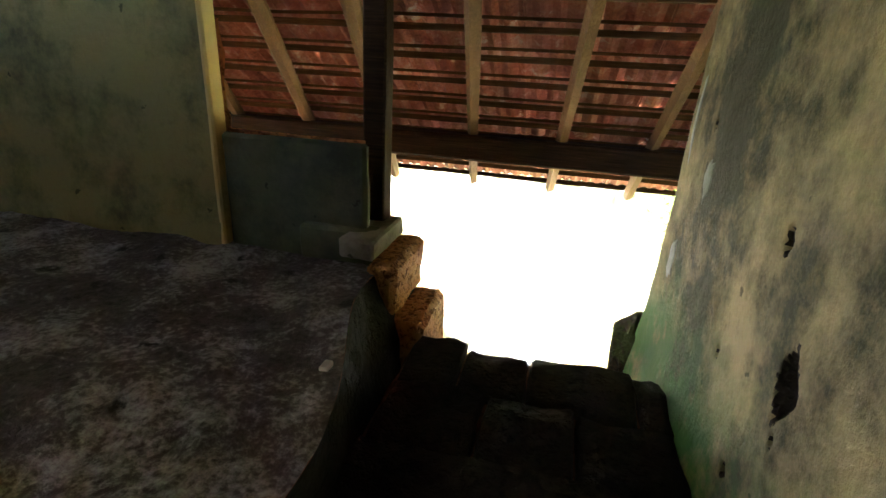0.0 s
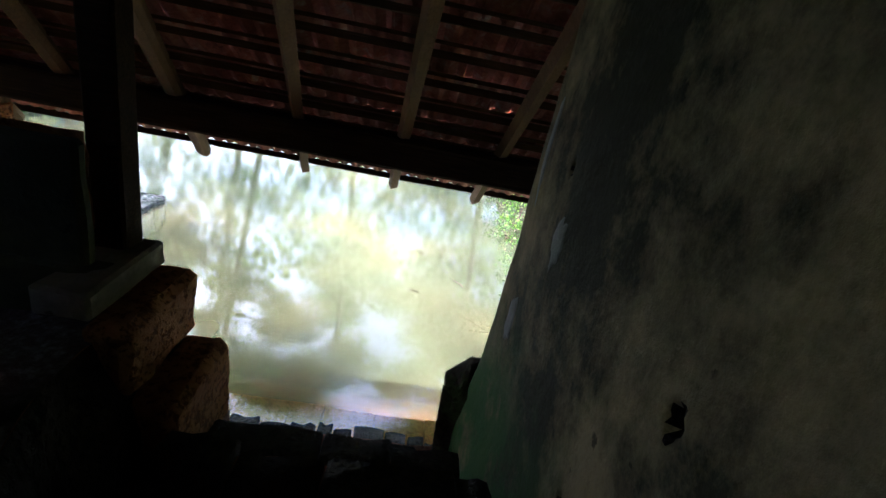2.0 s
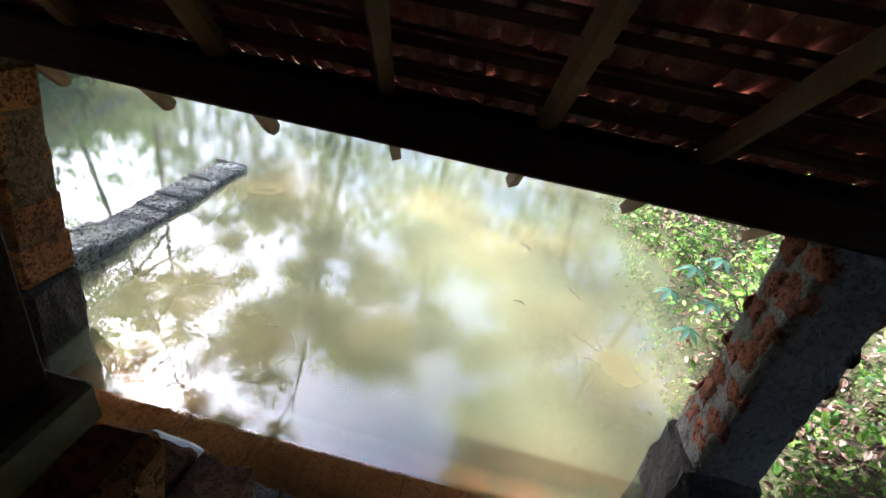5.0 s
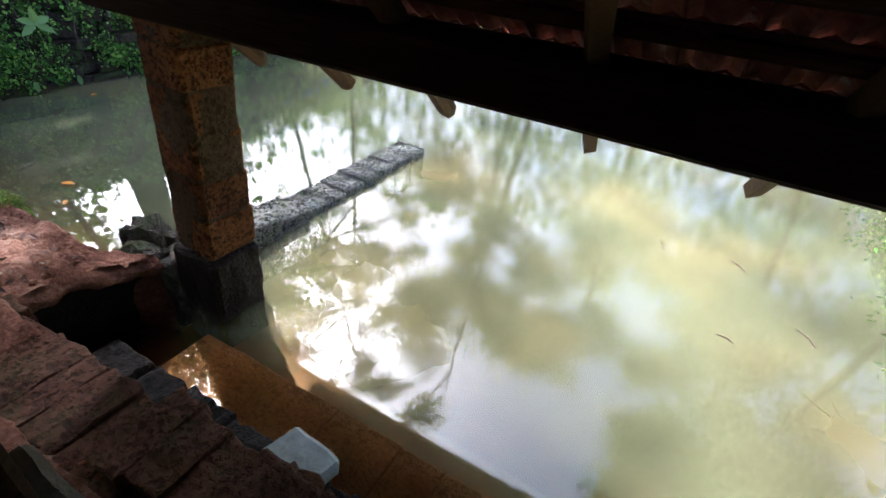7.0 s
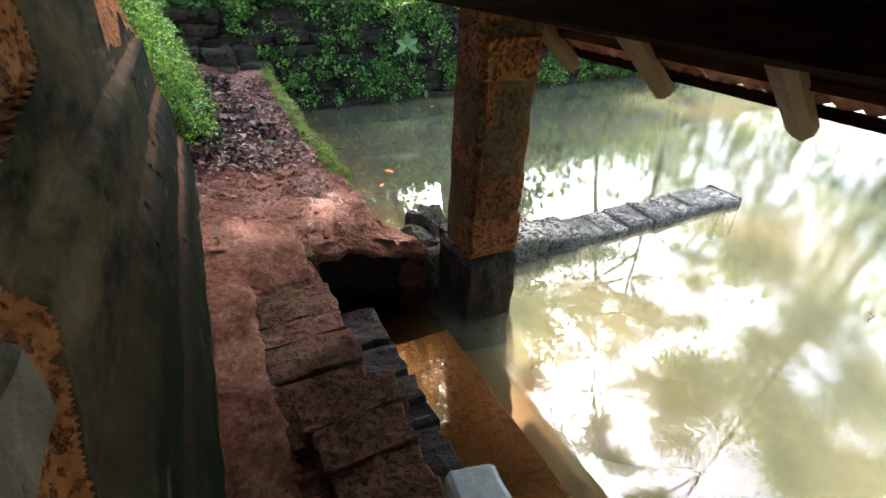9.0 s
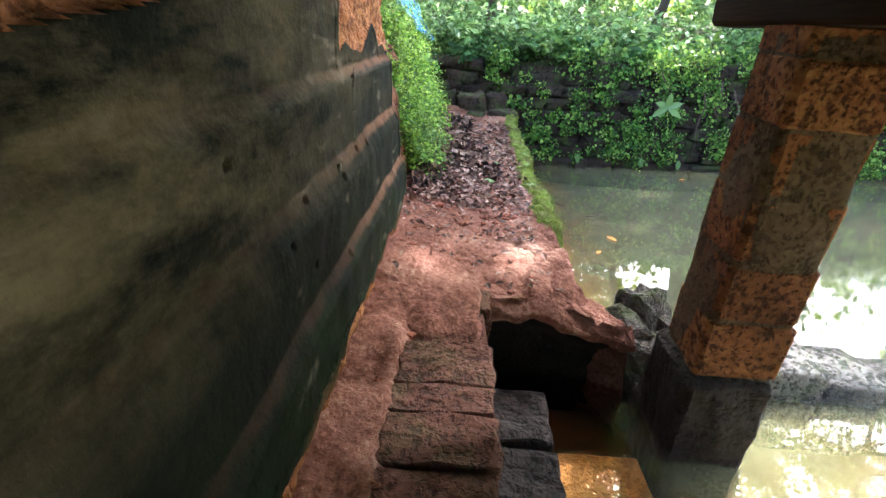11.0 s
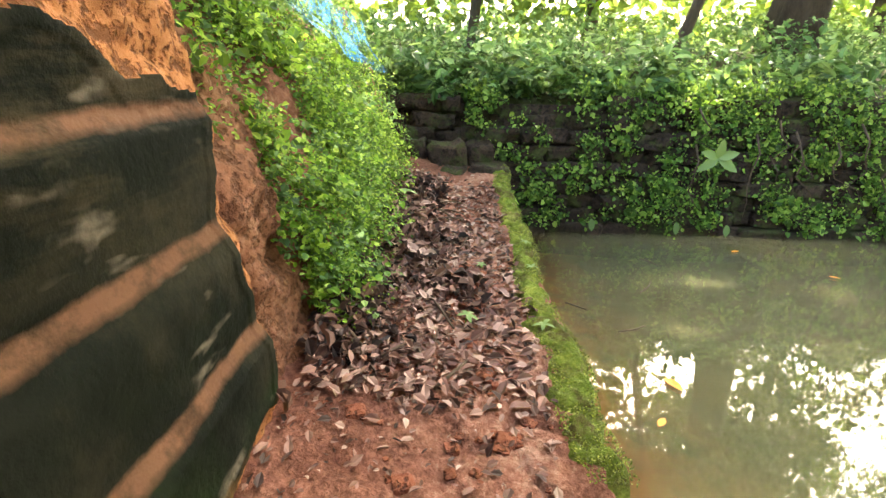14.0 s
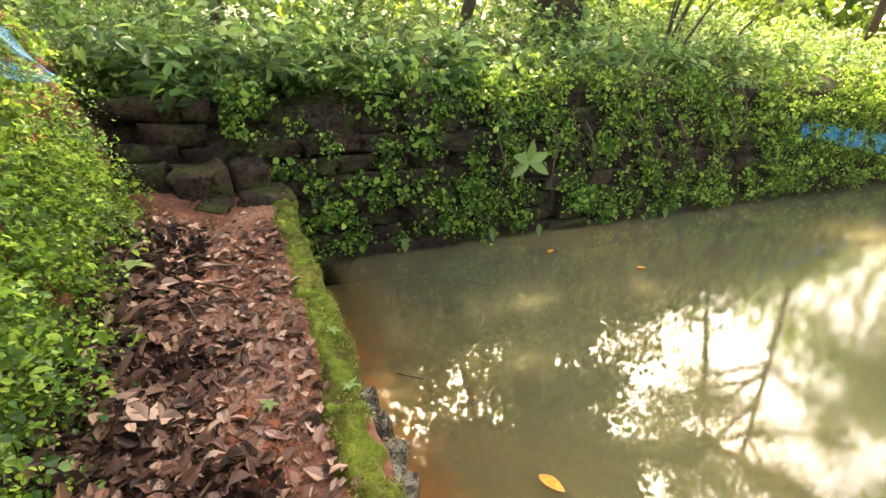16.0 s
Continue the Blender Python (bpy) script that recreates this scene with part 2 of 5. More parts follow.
def make_plain():
    out = {}
    m = Nodes("earth")
    big, fine = m.noise(1.6, 6), m.noise(30, 6, 0.7)
    col = m.ramp(m.mix(0.45, big, fine), [(0.33, (0.07, 0.025, 0.015)), (0.44, (0.165, 0.066, 0.042)), (0.54, (0.28, 0.13, 0.085)), (0.68, (0.48, 0.31, 0.235))])
    out["earth"] = m.done(col, 0.95, m.math("ADD", fine, m.math("MULTIPLY", m.noise(9, 6, 0.7), 2.0)), 1.0, 0.03, 0.2)

    m = Nodes("bank_soil")
    big, fine = m.noise(0.9, 6), m.noise(16, 6, 0.7)
    col = m.ramp(m.mix(0.45, big, fine), [(0.3, (0.03, 0.028, 0.014)), (0.5, (0.06, 0.065, 0.022)), (0.7, (0.11, 0.08, 0.045))])
    out["soil"] = m.done(col, 0.95, fine, 0.8, 0.05, 0.2)

    m = Nodes("floor_worn")
    big, fine = m.noise(2.6, 7, 0.7), m.noise(34, 5, 0.7)
    col = m.ramp(m.mix(0.4, big, fine), [(0.36, (0.014, 0.01, 0.009)), (0.5, (0.09, 0.072, 0.072)), (0.62, (0.36, 0.34, 0.36))])
    pit = m.span(m.voronoi(4.2, m.mix(0.2, m.position(), m.noise(9))), 0.1, 0.2)
    col = m.mix(m.math("SUBTRACT", 1.0, pit), col, (0.006, 0.005, 0.005))
    out["floor"] = m.done(col, 0.7, m.math("ADD", big, m.math("MULTIPLY", fine, 0.4)), 1.0, 0.05, 0.35)

    m = Nodes("moss")
    fine = m.noise(60, 6, 0.75)
    col = m.ramp(m.mix(0.5, m.noise(5, 4), fine), [(0.3, (0.045, 0.065, 0.01)), (0.5, (0.15, 0.21, 0.026)), (0.7, (0.34, 0.38, 0.065))])
    col = m.mix(m.math("MULTIPLY", m.span(m.noise(4.2, 6, 0.75), 0.47, 0.6), 0.8), col, (0.075, 0.045, 0.022))
    out["moss"] = m.done(col, 0.95, m.math("ADD", fine, m.noise(18)), 1.0, 0.03, 0.2)

    m = Nodes("old_wood")
    grain = m.noise(5, 6, 0.7, m.coord, (14, 14, 0.6))
    col = m.ramp(m.mix(0.4, grain, m.noise(3)), [(0.3, (0.07, 0.035, 0.015)), (0.55, (0.2, 0.115, 0.05)), (0.75, (0.34, 0.22, 0.11))])
    out["wood"] = m.done(m.mix(m.math("MULTIPLY", m.random(), 0.5), col, (0.12, 0.07, 0.03)), 0.75, grain, 0.6, 0.01)

    m = Nodes("lath_wood")
    grain = m.noise(5, 6, 0.7, m.coord, (0.6, 14, 14))
    out["lath"] = m.done(m.ramp(m.mix(0.4, grain, m.noise(3)), [(0.3, (0.035, 0.02, 0.01)), (0.55, (0.12, 0.07, 0.034)), (0.75, (0.3, 0.19, 0.1))]), 0.85, grain, 0.6, 0.01, 0.1)

    m = Nodes("dark_wood")
    grain = m.noise(5, 6, 0.7, m.coord, (0.6, 14, 14))
    col = m.ramp(grain, [(0.3, (0.014, 0.008, 0.005)), (0.6, (0.04, 0.021, 0.011)), (0.8, (0.09, 0.05, 0.027))])
    out["beam"] = m.done(col, 0.85, grain, 0.6, 0.01, 0.08)

    m = Nodes("clay_tile")
    big, fine = m.noise(3, 5), m.noise(30, 6, 0.7)
    col = m.ramp(m.mix(0.4, big, fine), [(0.32, (0.09, 0.03, 0.02)), (0.5, (0.42, 0.16, 0.11)), (0.68, (0.65, 0.39, 0.31))])
    col = m.mix(m.math("MULTIPLY", m.random(), 0.6), col, (0.2, 0.08, 0.055))
    col = m.mix(m.span(m.noise(6, 6, 0.7), 0.58, 0.68), col, (0.5, 0.4, 0.35))
    out["tile"] = m.done(col, 0.8, fine, 0.5, 0.01)

    m = Nodes("pale_stone")
    fine = m.noise(22, 6, 0.7)
    out["pale"] = m.done(m.ramp(m.mix(0.5, m.noise(5), fine), [(0.3, (0.25, 0.27, 0.28)), (0.7, (0.5, 0.53, 0.54))]), 0.7, fine, 0.6, 0.02)

    m = Nodes("dead_leaf")
    col = m.ramp(m.island(), [(0.0, (0.04, 0.024, 0.018)), (0.35, (0.12, 0.058, 0.04)), (0.7, (0.25, 0.135, 0.1)), (1.0, (0.46, 0.32, 0.25))])
    out["litter"] = m.done(col, 0.6, m.noise(60), 0.3, 0.005)

    m = Nodes("dark_dead_leaf")
    col = m.ramp(m.island(), [(0.0, (0.014, 0.009, 0.008)), (0.4, (0.045, 0.024, 0.018)), (0.75, (0.11, 0.055, 0.038)), (1.0, (0.26, 0.15, 0.1))])
    out["dark_litter"] = m.done(col, 0.6, m.noise(60), 0.3, 0.005)

    m = Nodes("orange_leaf")
    out["orange_leaf"] = m.done(m.ramp(m.noise(30), [(0.3, (0.55, 0.16, 0.02)), (0.7, (0.8, 0.34, 0.05))]), 0.5)

    m = Nodes("bark")
    fine = m.noise(12, 6, 0.7, None, (1, 1, 0.3))
    col = m.ramp(m.mix(0.5, fine, m.noise(2)), [(0.3, (0.035, 0.025, 0.018)), (0.6, (0.11, 0.085, 0.06)), (0.8, (0.18, 0.15, 0.11))])
    out["bark"] = m.done(col, 0.9, fine, 1.0, 0.04)

    m = Nodes("blue_net")
    weave = m.math("MULTIPLY", m.span(m.noise(45, 3), 0.35, 0.6), 0.6)
    out["net"] = m.done(m.mix(weave, (0.001, 0.11, 0.23), (0.004, 0.23, 0.35)), 0.6, m.noise(80), 0.4, 0.005)
    m.put(m.math("MULTIPLY", m.span(m.noise(60, 3, 0.6), 0.4, 0.5), m.span(m.noise(4, 5, 0.75), 0.45, 0.56)), m.bsdf.inputs["Alpha"])

    m = Nodes("twig")
    out["twig"] = m.done(m.ramp(m.noise(18), [(0.3, (0.05, 0.03, 0.02)), (0.7, (0.14, 0.1, 0.06))]), 0.8)

    m = Nodes("dirty_white")
    out["white"] = m.done(m.ramp(m.noise(20), [(0.3, (0.6, 0.6, 0.58)), (0.7, (0.78, 0.78, 0.76))]), 0.7)

    m = Nodes("pond_silt")
    cloud = m.noise(0.45, 4, 0.5)
    col = m.ramp(cloud, [(0.32, (0.1, 0.11, 0.07)), (0.5, (0.17, 0.165, 0.095)), (0.68, (0.27, 0.22, 0.11))])
    col = m.mix(m.math("MULTIPLY", m.span(m.axis("Y"), 6.6, 5.3), m.span(m.noise(2.2, 5), 0.3, 0.55)), col, (0.36, 0.17, 0.07))
    out["silt"] = m.done(col, 0.9, spec=0.1)
    return out


M = make_plain()


def water_mat():
    """Murky pond water: a clear gloss over a thin milky body."""
    m = Nodes("pond_water")
    ripple = m.math("ADD", m.math("MULTIPLY", m.noise(1.3, 2, 0.4), 0.3), m.math("ADD", m.math("MULTIPLY", m.noise(7, 2, 0.5), 0.08), m.math("MULTIPLY", m.noise(26, 3, 0.6), m.math("ADD", 0.015, m.math("MULTIPLY", m.span(m.math("ADD", m.axis("Y"), m.noise(0.6, 2)), 7.6, 11.0), 0.13)))))
    gap = m.add("ShaderNodeVectorMath")
    gap.operation = "DISTANCE"
    m.put(m.position(), gap.inputs[0])
    gap.inputs[1].default_value = (-1.08, 5.8, 0)
    ring = m.math("MULTIPLY", m.math("SINE", m.math("MULTIPLY", gap.outputs["Value"], 62.0)), m.span(gap.outputs["Value"], 0.55, 0.1))
    ripple = m.math("ADD", ripple, m.math("MULTIPLY", ring, 0.035))
    bump = m.add("ShaderNodeBump")
    bump.inputs["Strength"].default_value, bump.inputs["Distance"].default_value = 0.2, 0.02
    m.put(ripple, bump.inputs["Height"])
    clear, milky, gloss = (m.add("ShaderNodeBsdf" + k) for k in ("Transparent", "Diffuse", "Glossy"))
    fres = m.add("ShaderNodeFresnel")
    fres.inputs["IOR"].default_value = 1.55
    m.tree.links.new(bump.outputs[0], fres.inputs["Normal"])
    m.tree.links.new(bump.outputs[0], gloss.inputs["Normal"])
    gloss.inputs["Roughness"].default_value = 0.0
    clear.inputs["Color"].default_value = (1.0, 0.94, 0.82, 1)
    m.put(m.ramp(m.noise(0.4, 4, 0.5), [(0.3, (0.082, 0.094, 0.052)), (0.5, (0.132, 0.128, 0.065)), (0.68, (0.235, 0.188, 0.082))]), milky.inputs["Color"])
    body, whole = m.add("ShaderNodeMixShader"), m.add("ShaderNodeMixShader")
    reach = m.math("SUBTRACT", m.axis("Y"), m.math("MULTIPLY", m.span(m.axis("X"), -4.4, -5.4), 0.1))
    depth = m.math("MULTIPLY", m.span(m.math("ADD", reach, m.math("MULTIPLY", m.noise(3), 0.1)), 5.3, 5.6), m.math("ADD", 0.55, m.math("MULTIPLY", 0.45, m.math("MAXIMUM", m.span(reach, 5.3, 6.9), m.span(m.axis("X"), -5.4, -4.6)))))
    m.put(m.math("ADD", m.math("MULTIPLY", depth, 0.7), 0.03), body.inputs[0])
    m.tree.links.new(clear.outputs[0], body.inputs[1])
    m.tree.links.new(milky.outputs[0], body.inputs[2])
    m.tree.links.new(fres.outputs[0], whole.inputs[0])
    m.tree.links.new(body.outputs[0], whole.inputs[1])
    m.tree.links.new(gloss.outputs[0], whole.inputs[2])
    m.tree.links.new(whole.outputs[0], m.out.inputs[0])
    m.tree.nodes.remove(m.bsdf)
    return m.mat


WATER = water_mat()
FERN = leaf_mat("fern_leaf", (0.04, 0.13, 0.018), (0.26, 0.54, 0.065), (0.58, 0.8, 0.15), 0.45, through=0.58)
IVY = leaf_mat("ivy_leaf", (0.035, 0.115, 0.02), (0.22, 0.44, 0.07), (0.56, 0.74, 0.15), through=0.52)
BUSH = leaf_mat("bush_leaf", (0.03, 0.1, 0.03), (0.14, 0.31, 0.095), (0.36, 0.54, 0.18), through=0.4)
CROWN = leaf_mat("crown_leaf", (0.04, 0.1, 0.02), (0.11, 0.22, 0.04), (0.28, 0.42, 0.07), through=0.5)

# ---- building helpers ----


def smooth(mesh):
    mesh.polygons.foreach_set("use_smooth", [True] * len(mesh.polygons))


def mesh_of(name, bm, mat, soft=False):
    me = bpy.data.meshes.new(name)
    bm.to_mesh(me)
    bm.free()
    me.materials.append(mat)
    if soft:
        smooth(me)
    return me


def part(name, bm, mat, parent=None, label="", soft=False):
    """One bmesh as one mesh object, under a thing or a part. Its coordinates are its parent's."""
    ob = new(name, mesh_of(name, bm, mat, soft))
    ob.parent = parent
    return tagged(ob, label)


def thing(name, label, category, at=(0, 0, 0), group="", kind=""):
    ob = new(name)
    ob.empty_display_size = 0.1
    ob.location = at
    return tagged(ob, label, category, group, kind)


def box(bm, low, high, bevel=0.0, cuts=0, rough=0.0, seed=0, taper=0.0):
    """Adds a block between two corners, with worn edges and an uneven face. taper: how far its top draws in."""
    low, high = Vector(low), Vector(high)
    own = bmesh.new()
    bmesh.ops.create_cube(own, size=1.0)
    c, s = (low + high) / 2, high - low
    for v in own.verts:
        k = 1 - taper * (v.co.z + 0.5)
        v.co = Vector((v.co.x * s.x * k, v.co.y * s.y * k, v.co.z * s.z)) + c
    if bevel:
        bmesh.ops.bevel(own, geom=list(own.edges), offset=bevel, segments=1, affect="EDGES", profile=0.5)
    if cuts:
        bmesh.ops.subdivide_edges(own, edges=list(own.edges), cuts=cuts, use_grid_fill=True)
    if rough:
        for v in own.verts:
            p = v.co * 5 + Vector((seed * 7.3, seed * 3.1, seed))
            v.co += noise.noise_vector(p) * rough + noise.noise_vector(p * 3.3) * rough * 0.4
    copies = {v: bm.verts.new(v.co) for v in own.verts}
    for f in own.faces:
        bm.faces.new([copies[v] for v in f.verts])
    own.free()


def block_meshes(name, mat, count=5, rough=0.05, bevel=0.07, cuts=0):
    """A few worn unit blocks for all alike pieces to share."""
    out = []
    for n in range(count):
        bm = bmesh.new()
        box(bm, (-0.5, -0.5, -0.5), (0.5, 0.5, 0.5), bevel, cuts, 0)
        for v in bm.verts:
            v.co += noise.noise_vector(v.co * 2.3 + Vector((n * 9.1, 4.7, n))) * rough
            if cuts:
                v.co += noise.noise_vector(v.co * 7 + Vector((n * 5.1, 2.7, n))) * rough * 0.4
        out.append(mesh_of(name, bm, mat, 0 < cuts < 3))
    return out


def piece(name, mesh, parent, low, high, turn=(0, 0, 0)):
    """One block of a wall, step or pavement: an object of its own on a shared mesh."""
    low, high = Vector(low), Vector(high)
    ob = new(name, mesh)
    ob.parent = parent
    ob.location = (low + high) / 2 - (parent.location if parent else Vector())
    ob.scale = high - low
    ob.rotation_euler = [radians(a) for a in turn]
    return ob


def sheet(nx, ny, where):
    """A grid of nx by ny quads: where(u, v) gives each corner."""
    bm = bmesh.new()
    rows = [[bm.verts.new(where(i / nx, j / ny)) for i in range(nx + 1)] for j in range(ny + 1)]
    for a, b in zip(rows, rows[1:]):
        for i in range(nx):
            bm.faces.new((a[i], a[i + 1], b[i + 1], b[i]))
    return bm


def tube(bm, line, radii, sides=8, wobble=0.0, seed=0):
    """A round, tapered bar along a line of points."""
    line = [Vector(p) for p in line]
    rings = []
    for n, p in enumerate(line):
        way = (line[min(n + 1, len(line) - 1)] - line[max(n - 1, 0)]).normalized()
        side = way.cross(Vector((0.3, 0.2, 1)) if abs(way.z) < 0.9 else Vector((1, 0.2, 0))).normalized()
        up = side.cross(way)
        ring = []
        for k in range(sides):
            a = 2 * math.pi * k / sides
            r = radii[n] * (1 + wobble * noise.noise(p * 3 + Vector((k * 1.7, seed, 0))))
            ring.append(bm.verts.new(p + r * (side * math.cos(a) + up * math.sin(a))))
        rings.append(ring)
    for a, b in zip(rings, rings[1:]):
        for k in range(sides):
            bm.faces.new((a[k], a[(k + 1) % sides], b[(k + 1) % sides], b[k]))
    bm.faces.new(rings[0][::-1])
    bm.faces.new(rings[-1])


rng = np.random.default_rng(7)


def leaf_cloud(name, at, ways, size, mat, slim=0.42, fold=0.25, spread=0.8):
    """Many small folded leaves, one mesh. at: places; ways: where each leaf's face looks, roughly."""
    n = len(at)
    size = np.broadcast_to(size, (n,))[:, None]
    normal = ways + rng.normal(0, spread, (n, 3))
    normal /= np.linalg.norm(normal, axis=1, keepdims=True)
    along = np.cross(normal, rng.normal(0, 1, (n, 3)))
    along /= np.linalg.norm(along, axis=1, keepdims=True) + 1e-9
    side = np.cross(normal, along)
    lift = fold * slim * size * normal
    rows = [
        at, at + 0.3 * size * along + slim * 0.9 * size * side + lift, at + 0.68 * size * along + slim * 0.7 * size * side + lift,
        at + size * along - 0.08 * size * normal,
        at + 0.68 * size * along - slim * 0.7 * size * side + lift, at + 0.3 * size * along - slim * 0.9 * size * side + lift,
    ]
    verts = np.stack(rows, 1).reshape(-1, 3)
    base = np.arange(n)[:, None] * 6
    faces = np.concatenate([base + [0, 1, 2, 3], base + [0, 3, 4, 5]])
    me = bpy.data.meshes.new(name)
    me.from_pydata(verts.tolist(), [], faces.tolist())
    me.materials.append(mat)
    return me


def clumps(n, places, spread, per):
    """Points gathered round clump centres, so that gaps stay between them."""
    centre = places[rng.integers(0, len(places), max(1, n // per))]
    return np.repeat(centre, per, 0) + rng.normal(0, 1, (len(centre) * per, 3)) * spread


def fnoise(p, scale=1.0, seed=0.0):
    return noise.noise(Vector(p) * scale + Vector((seed, seed * 2.3, seed * 0.7)))

# ---- ground, pond ----


def ramp01(v, a, b):
    k = min(1.0, max(0.0, (v - a) / (b - a)))
    return k * k * (3 - 2 * k)


def ground_height(x, y):
    low = -0.85
    west = 1.75 * ramp01(x, -10.95, -11.2) + 0.9 * ramp01(x, -11.2, -16)
    shore = 1.45 + 0.25 * fnoise((0, y, 0), 0.6)
    east = 0.45 * ramp01(x, shore, shore + 0.5) + 1.6 * ramp01(x, shore + 0.4, 6)
    north = 1.2 * ramp01(y, 20.5, 21.6) + 1.5 * ramp01(y, 22, 32)
    south = 2.8 * ramp01(y, 3.2, 2.0) * ramp01(x, -5.9, -6.3) + 2.0 * ramp01(y, -3.0, -4.5)
    if 1.0 < x < 6 and y < 5.0:
        east *= 0.7
    h = max(west, east * ramp01(y, 4.5, 6.0), north, south)
    return low + max(h, 0) + (0.85 if h > 0.3 else 0.85 * h / 0.3) * (1 if h > 0 else 0) + 0.12 * fnoise((x, y, 0), 0.7) + 0.05 * fnoise((x, y, 3), 2.6)


def stretch(u, near, far):
    k = 2 * u - 1
    return near * k + (far - near) * k ** 7


def build_ground():
    bm = sheet(220, 220, lambda u, v: (lambda x, y: Vector((x, y, ground_height(x, y))))(stretch(u, 22, 600) - 4, stretch(v, 26, 600) + 8))
    tagged(part("ground", bm, M["soil"], soft=True), "dark soil banks with leaf mould round the pond", "ground", kind="structure")


build_ground()


def build_water():
    bm = sheet(2, 2, lambda u, v: Vector((-10.75 + 14 * u, 4.7 + 17.5 * v, 0)))
    ob = tagged(part("water", bm, WATER), "murky olive pond water mirroring trees and bright sky", "water", kind="structure")
    ob.visible_shadow = False
    def bed(u, v):
        x, y = -10.7 + 13.5 * u, 4.85 + 17.0 * v
        return Vector((x, y, -0.32 - 0.1 * ramp01(y, 5.3, 6.6) + 0.05 * fnoise((x, y, 5), 0.8)))
    tagged(part("pond_bed", sheet(60, 60, bed), M["silt"], soft=True), "soft yellow-brown silt under the pond water", "pond bed", kind="structure")


build_water()

# ---- path, steps ----


def crack(x, y):
    """Joints between weathered laterite slabs near the rim."""
    d = noise.voronoi(Vector((x * 2.6 + 0.25 * fnoise((x, y, 1), 3), y * 3.2 + 0.25 * fnoise((x, y, 2), 3), 0.5)))[0]
    return ramp01(d[1] - d[0], 0.1, 0.0) * ramp01(y + 0.25 * fnoise((x, y, 6), 1.3), 4.25, 4.55) * ramp01(x, -7.0, -6.0)


def path_height(x, y):
    return 0.74 + 0.1 * ramp01(y, 4.4, 3.7) + 0.03 * fnoise((x, y, 0), 1.7) + 0.018 * fnoise((x, y, 0), 6) + 0.2 * ramp01(x, -8.8, -10.4) - 0.2 * ramp01(y, 4.7, 5.35) * ramp01(x, -5.0, -4.5)


def build_path():
    def top(u, v):
        x = -10.7 + 6.3 * u
        edge = 5.03 + 0.05 * fnoise((x, 0, 2), 1.4) + 0.03 * fnoise((x, 0, 2), 5) + 0.3 * ramp01(x, -4.75, -4.45)
        y = 3.4 + (edge - 3.4) * min(1.0, v / 0.8)
        z = path_height(x, y) + 0.016 * fnoise((x, y, 8), 14) + 0.009 * fnoise((x, y, 8), 31) - 0.045 * crack(x, y)
        if v > 0.8:
            z = z - (z + 0.5) * (v - 0.8) / 0.2
            y += 0.05 * (v - 0.8) / 0.2 + 0.03 * fnoise((x, y, z), 4)
        return Vector((x - (0.0 if u < 1 else 0.03 * fnoise((x, y, z), 5)), y, z))
    path = part("pavement", sheet(300, 72, top), M["earth"], soft=True)
    tagged(path, "worn red earth and laterite path beside the pond", "path", kind="structure")
    # the end of the path, above the steps
    def lip(u, v):
        y = 3.6 + 1.75 * u
        z = path_height(-4.4, y) + 0.005 - 0.2 * v + 0.03 * fnoise((u * 6, v, 4), 3) * v
        return Vector((-4.44 + 0.09 * math.sin(math.pi * min(1, v * 1.1)) + 0.05 * fnoise((u * 8, v * 2, 1), 1.5) - 0.12 * max(0, v - 0.8), y, z))
    part("path_lip", sheet(60, 10, lip), M["earth"], path, "crumbling red earth edge", soft=True)
    # sheet closing the recess under the lip, its shade put into the colour
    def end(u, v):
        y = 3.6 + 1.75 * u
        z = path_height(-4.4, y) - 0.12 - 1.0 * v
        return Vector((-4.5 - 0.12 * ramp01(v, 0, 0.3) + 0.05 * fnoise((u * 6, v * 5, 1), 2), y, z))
    part("path_end", sheet(24, 12, end), SHADED_LATERITE, path, soft=True)


build_path()

# the stairwell's shade is in these blocks' colour; STEP_BLOCKS are the lit ones
STAIR_BLOCKS = block_meshes("stair_block", SHADED_LATERITE, 5, 0.055, 0.035, 2)
STEP_BLOCKS = block_meshes("step_block", LATERITE_PATH, 8, 0.06, 0.022, 3)
WET_BLOCKS = block_meshes("wet_block", LATERITE_WET, 8, 0.07, 0.03, 3)
SUNK_BLOCKS = block_meshes("sunk_slab", LATERITE_ORANGE, 3, 0.02, 0.02)
rnd = random.Random(11)


def course(parent, name, meshes, x0, x1, y0, y1, z0, z1, length=0.36, gap=0.012, wild=0.02):
    """A run of blocks along x, each a little out of line."""
    x = x0
    while x < x1 - 0.1:
        w = min(length * rnd.uniform(0.65, 1.35), x1 - x)
        j = [rnd.uniform(-wild, wild) for _ in range(3)]
        piece(name, rnd.choice(meshes), parent, (x + gap / 2, y0 + j[0], z0), (x + w - gap / 2, y1 + j[1], z1 + j[2]), (rnd.uniform(-0.8, 0.8), rnd.uniform(-0.8, 0.8), rnd.uniform(-1.2, 1.2)))
        x += w


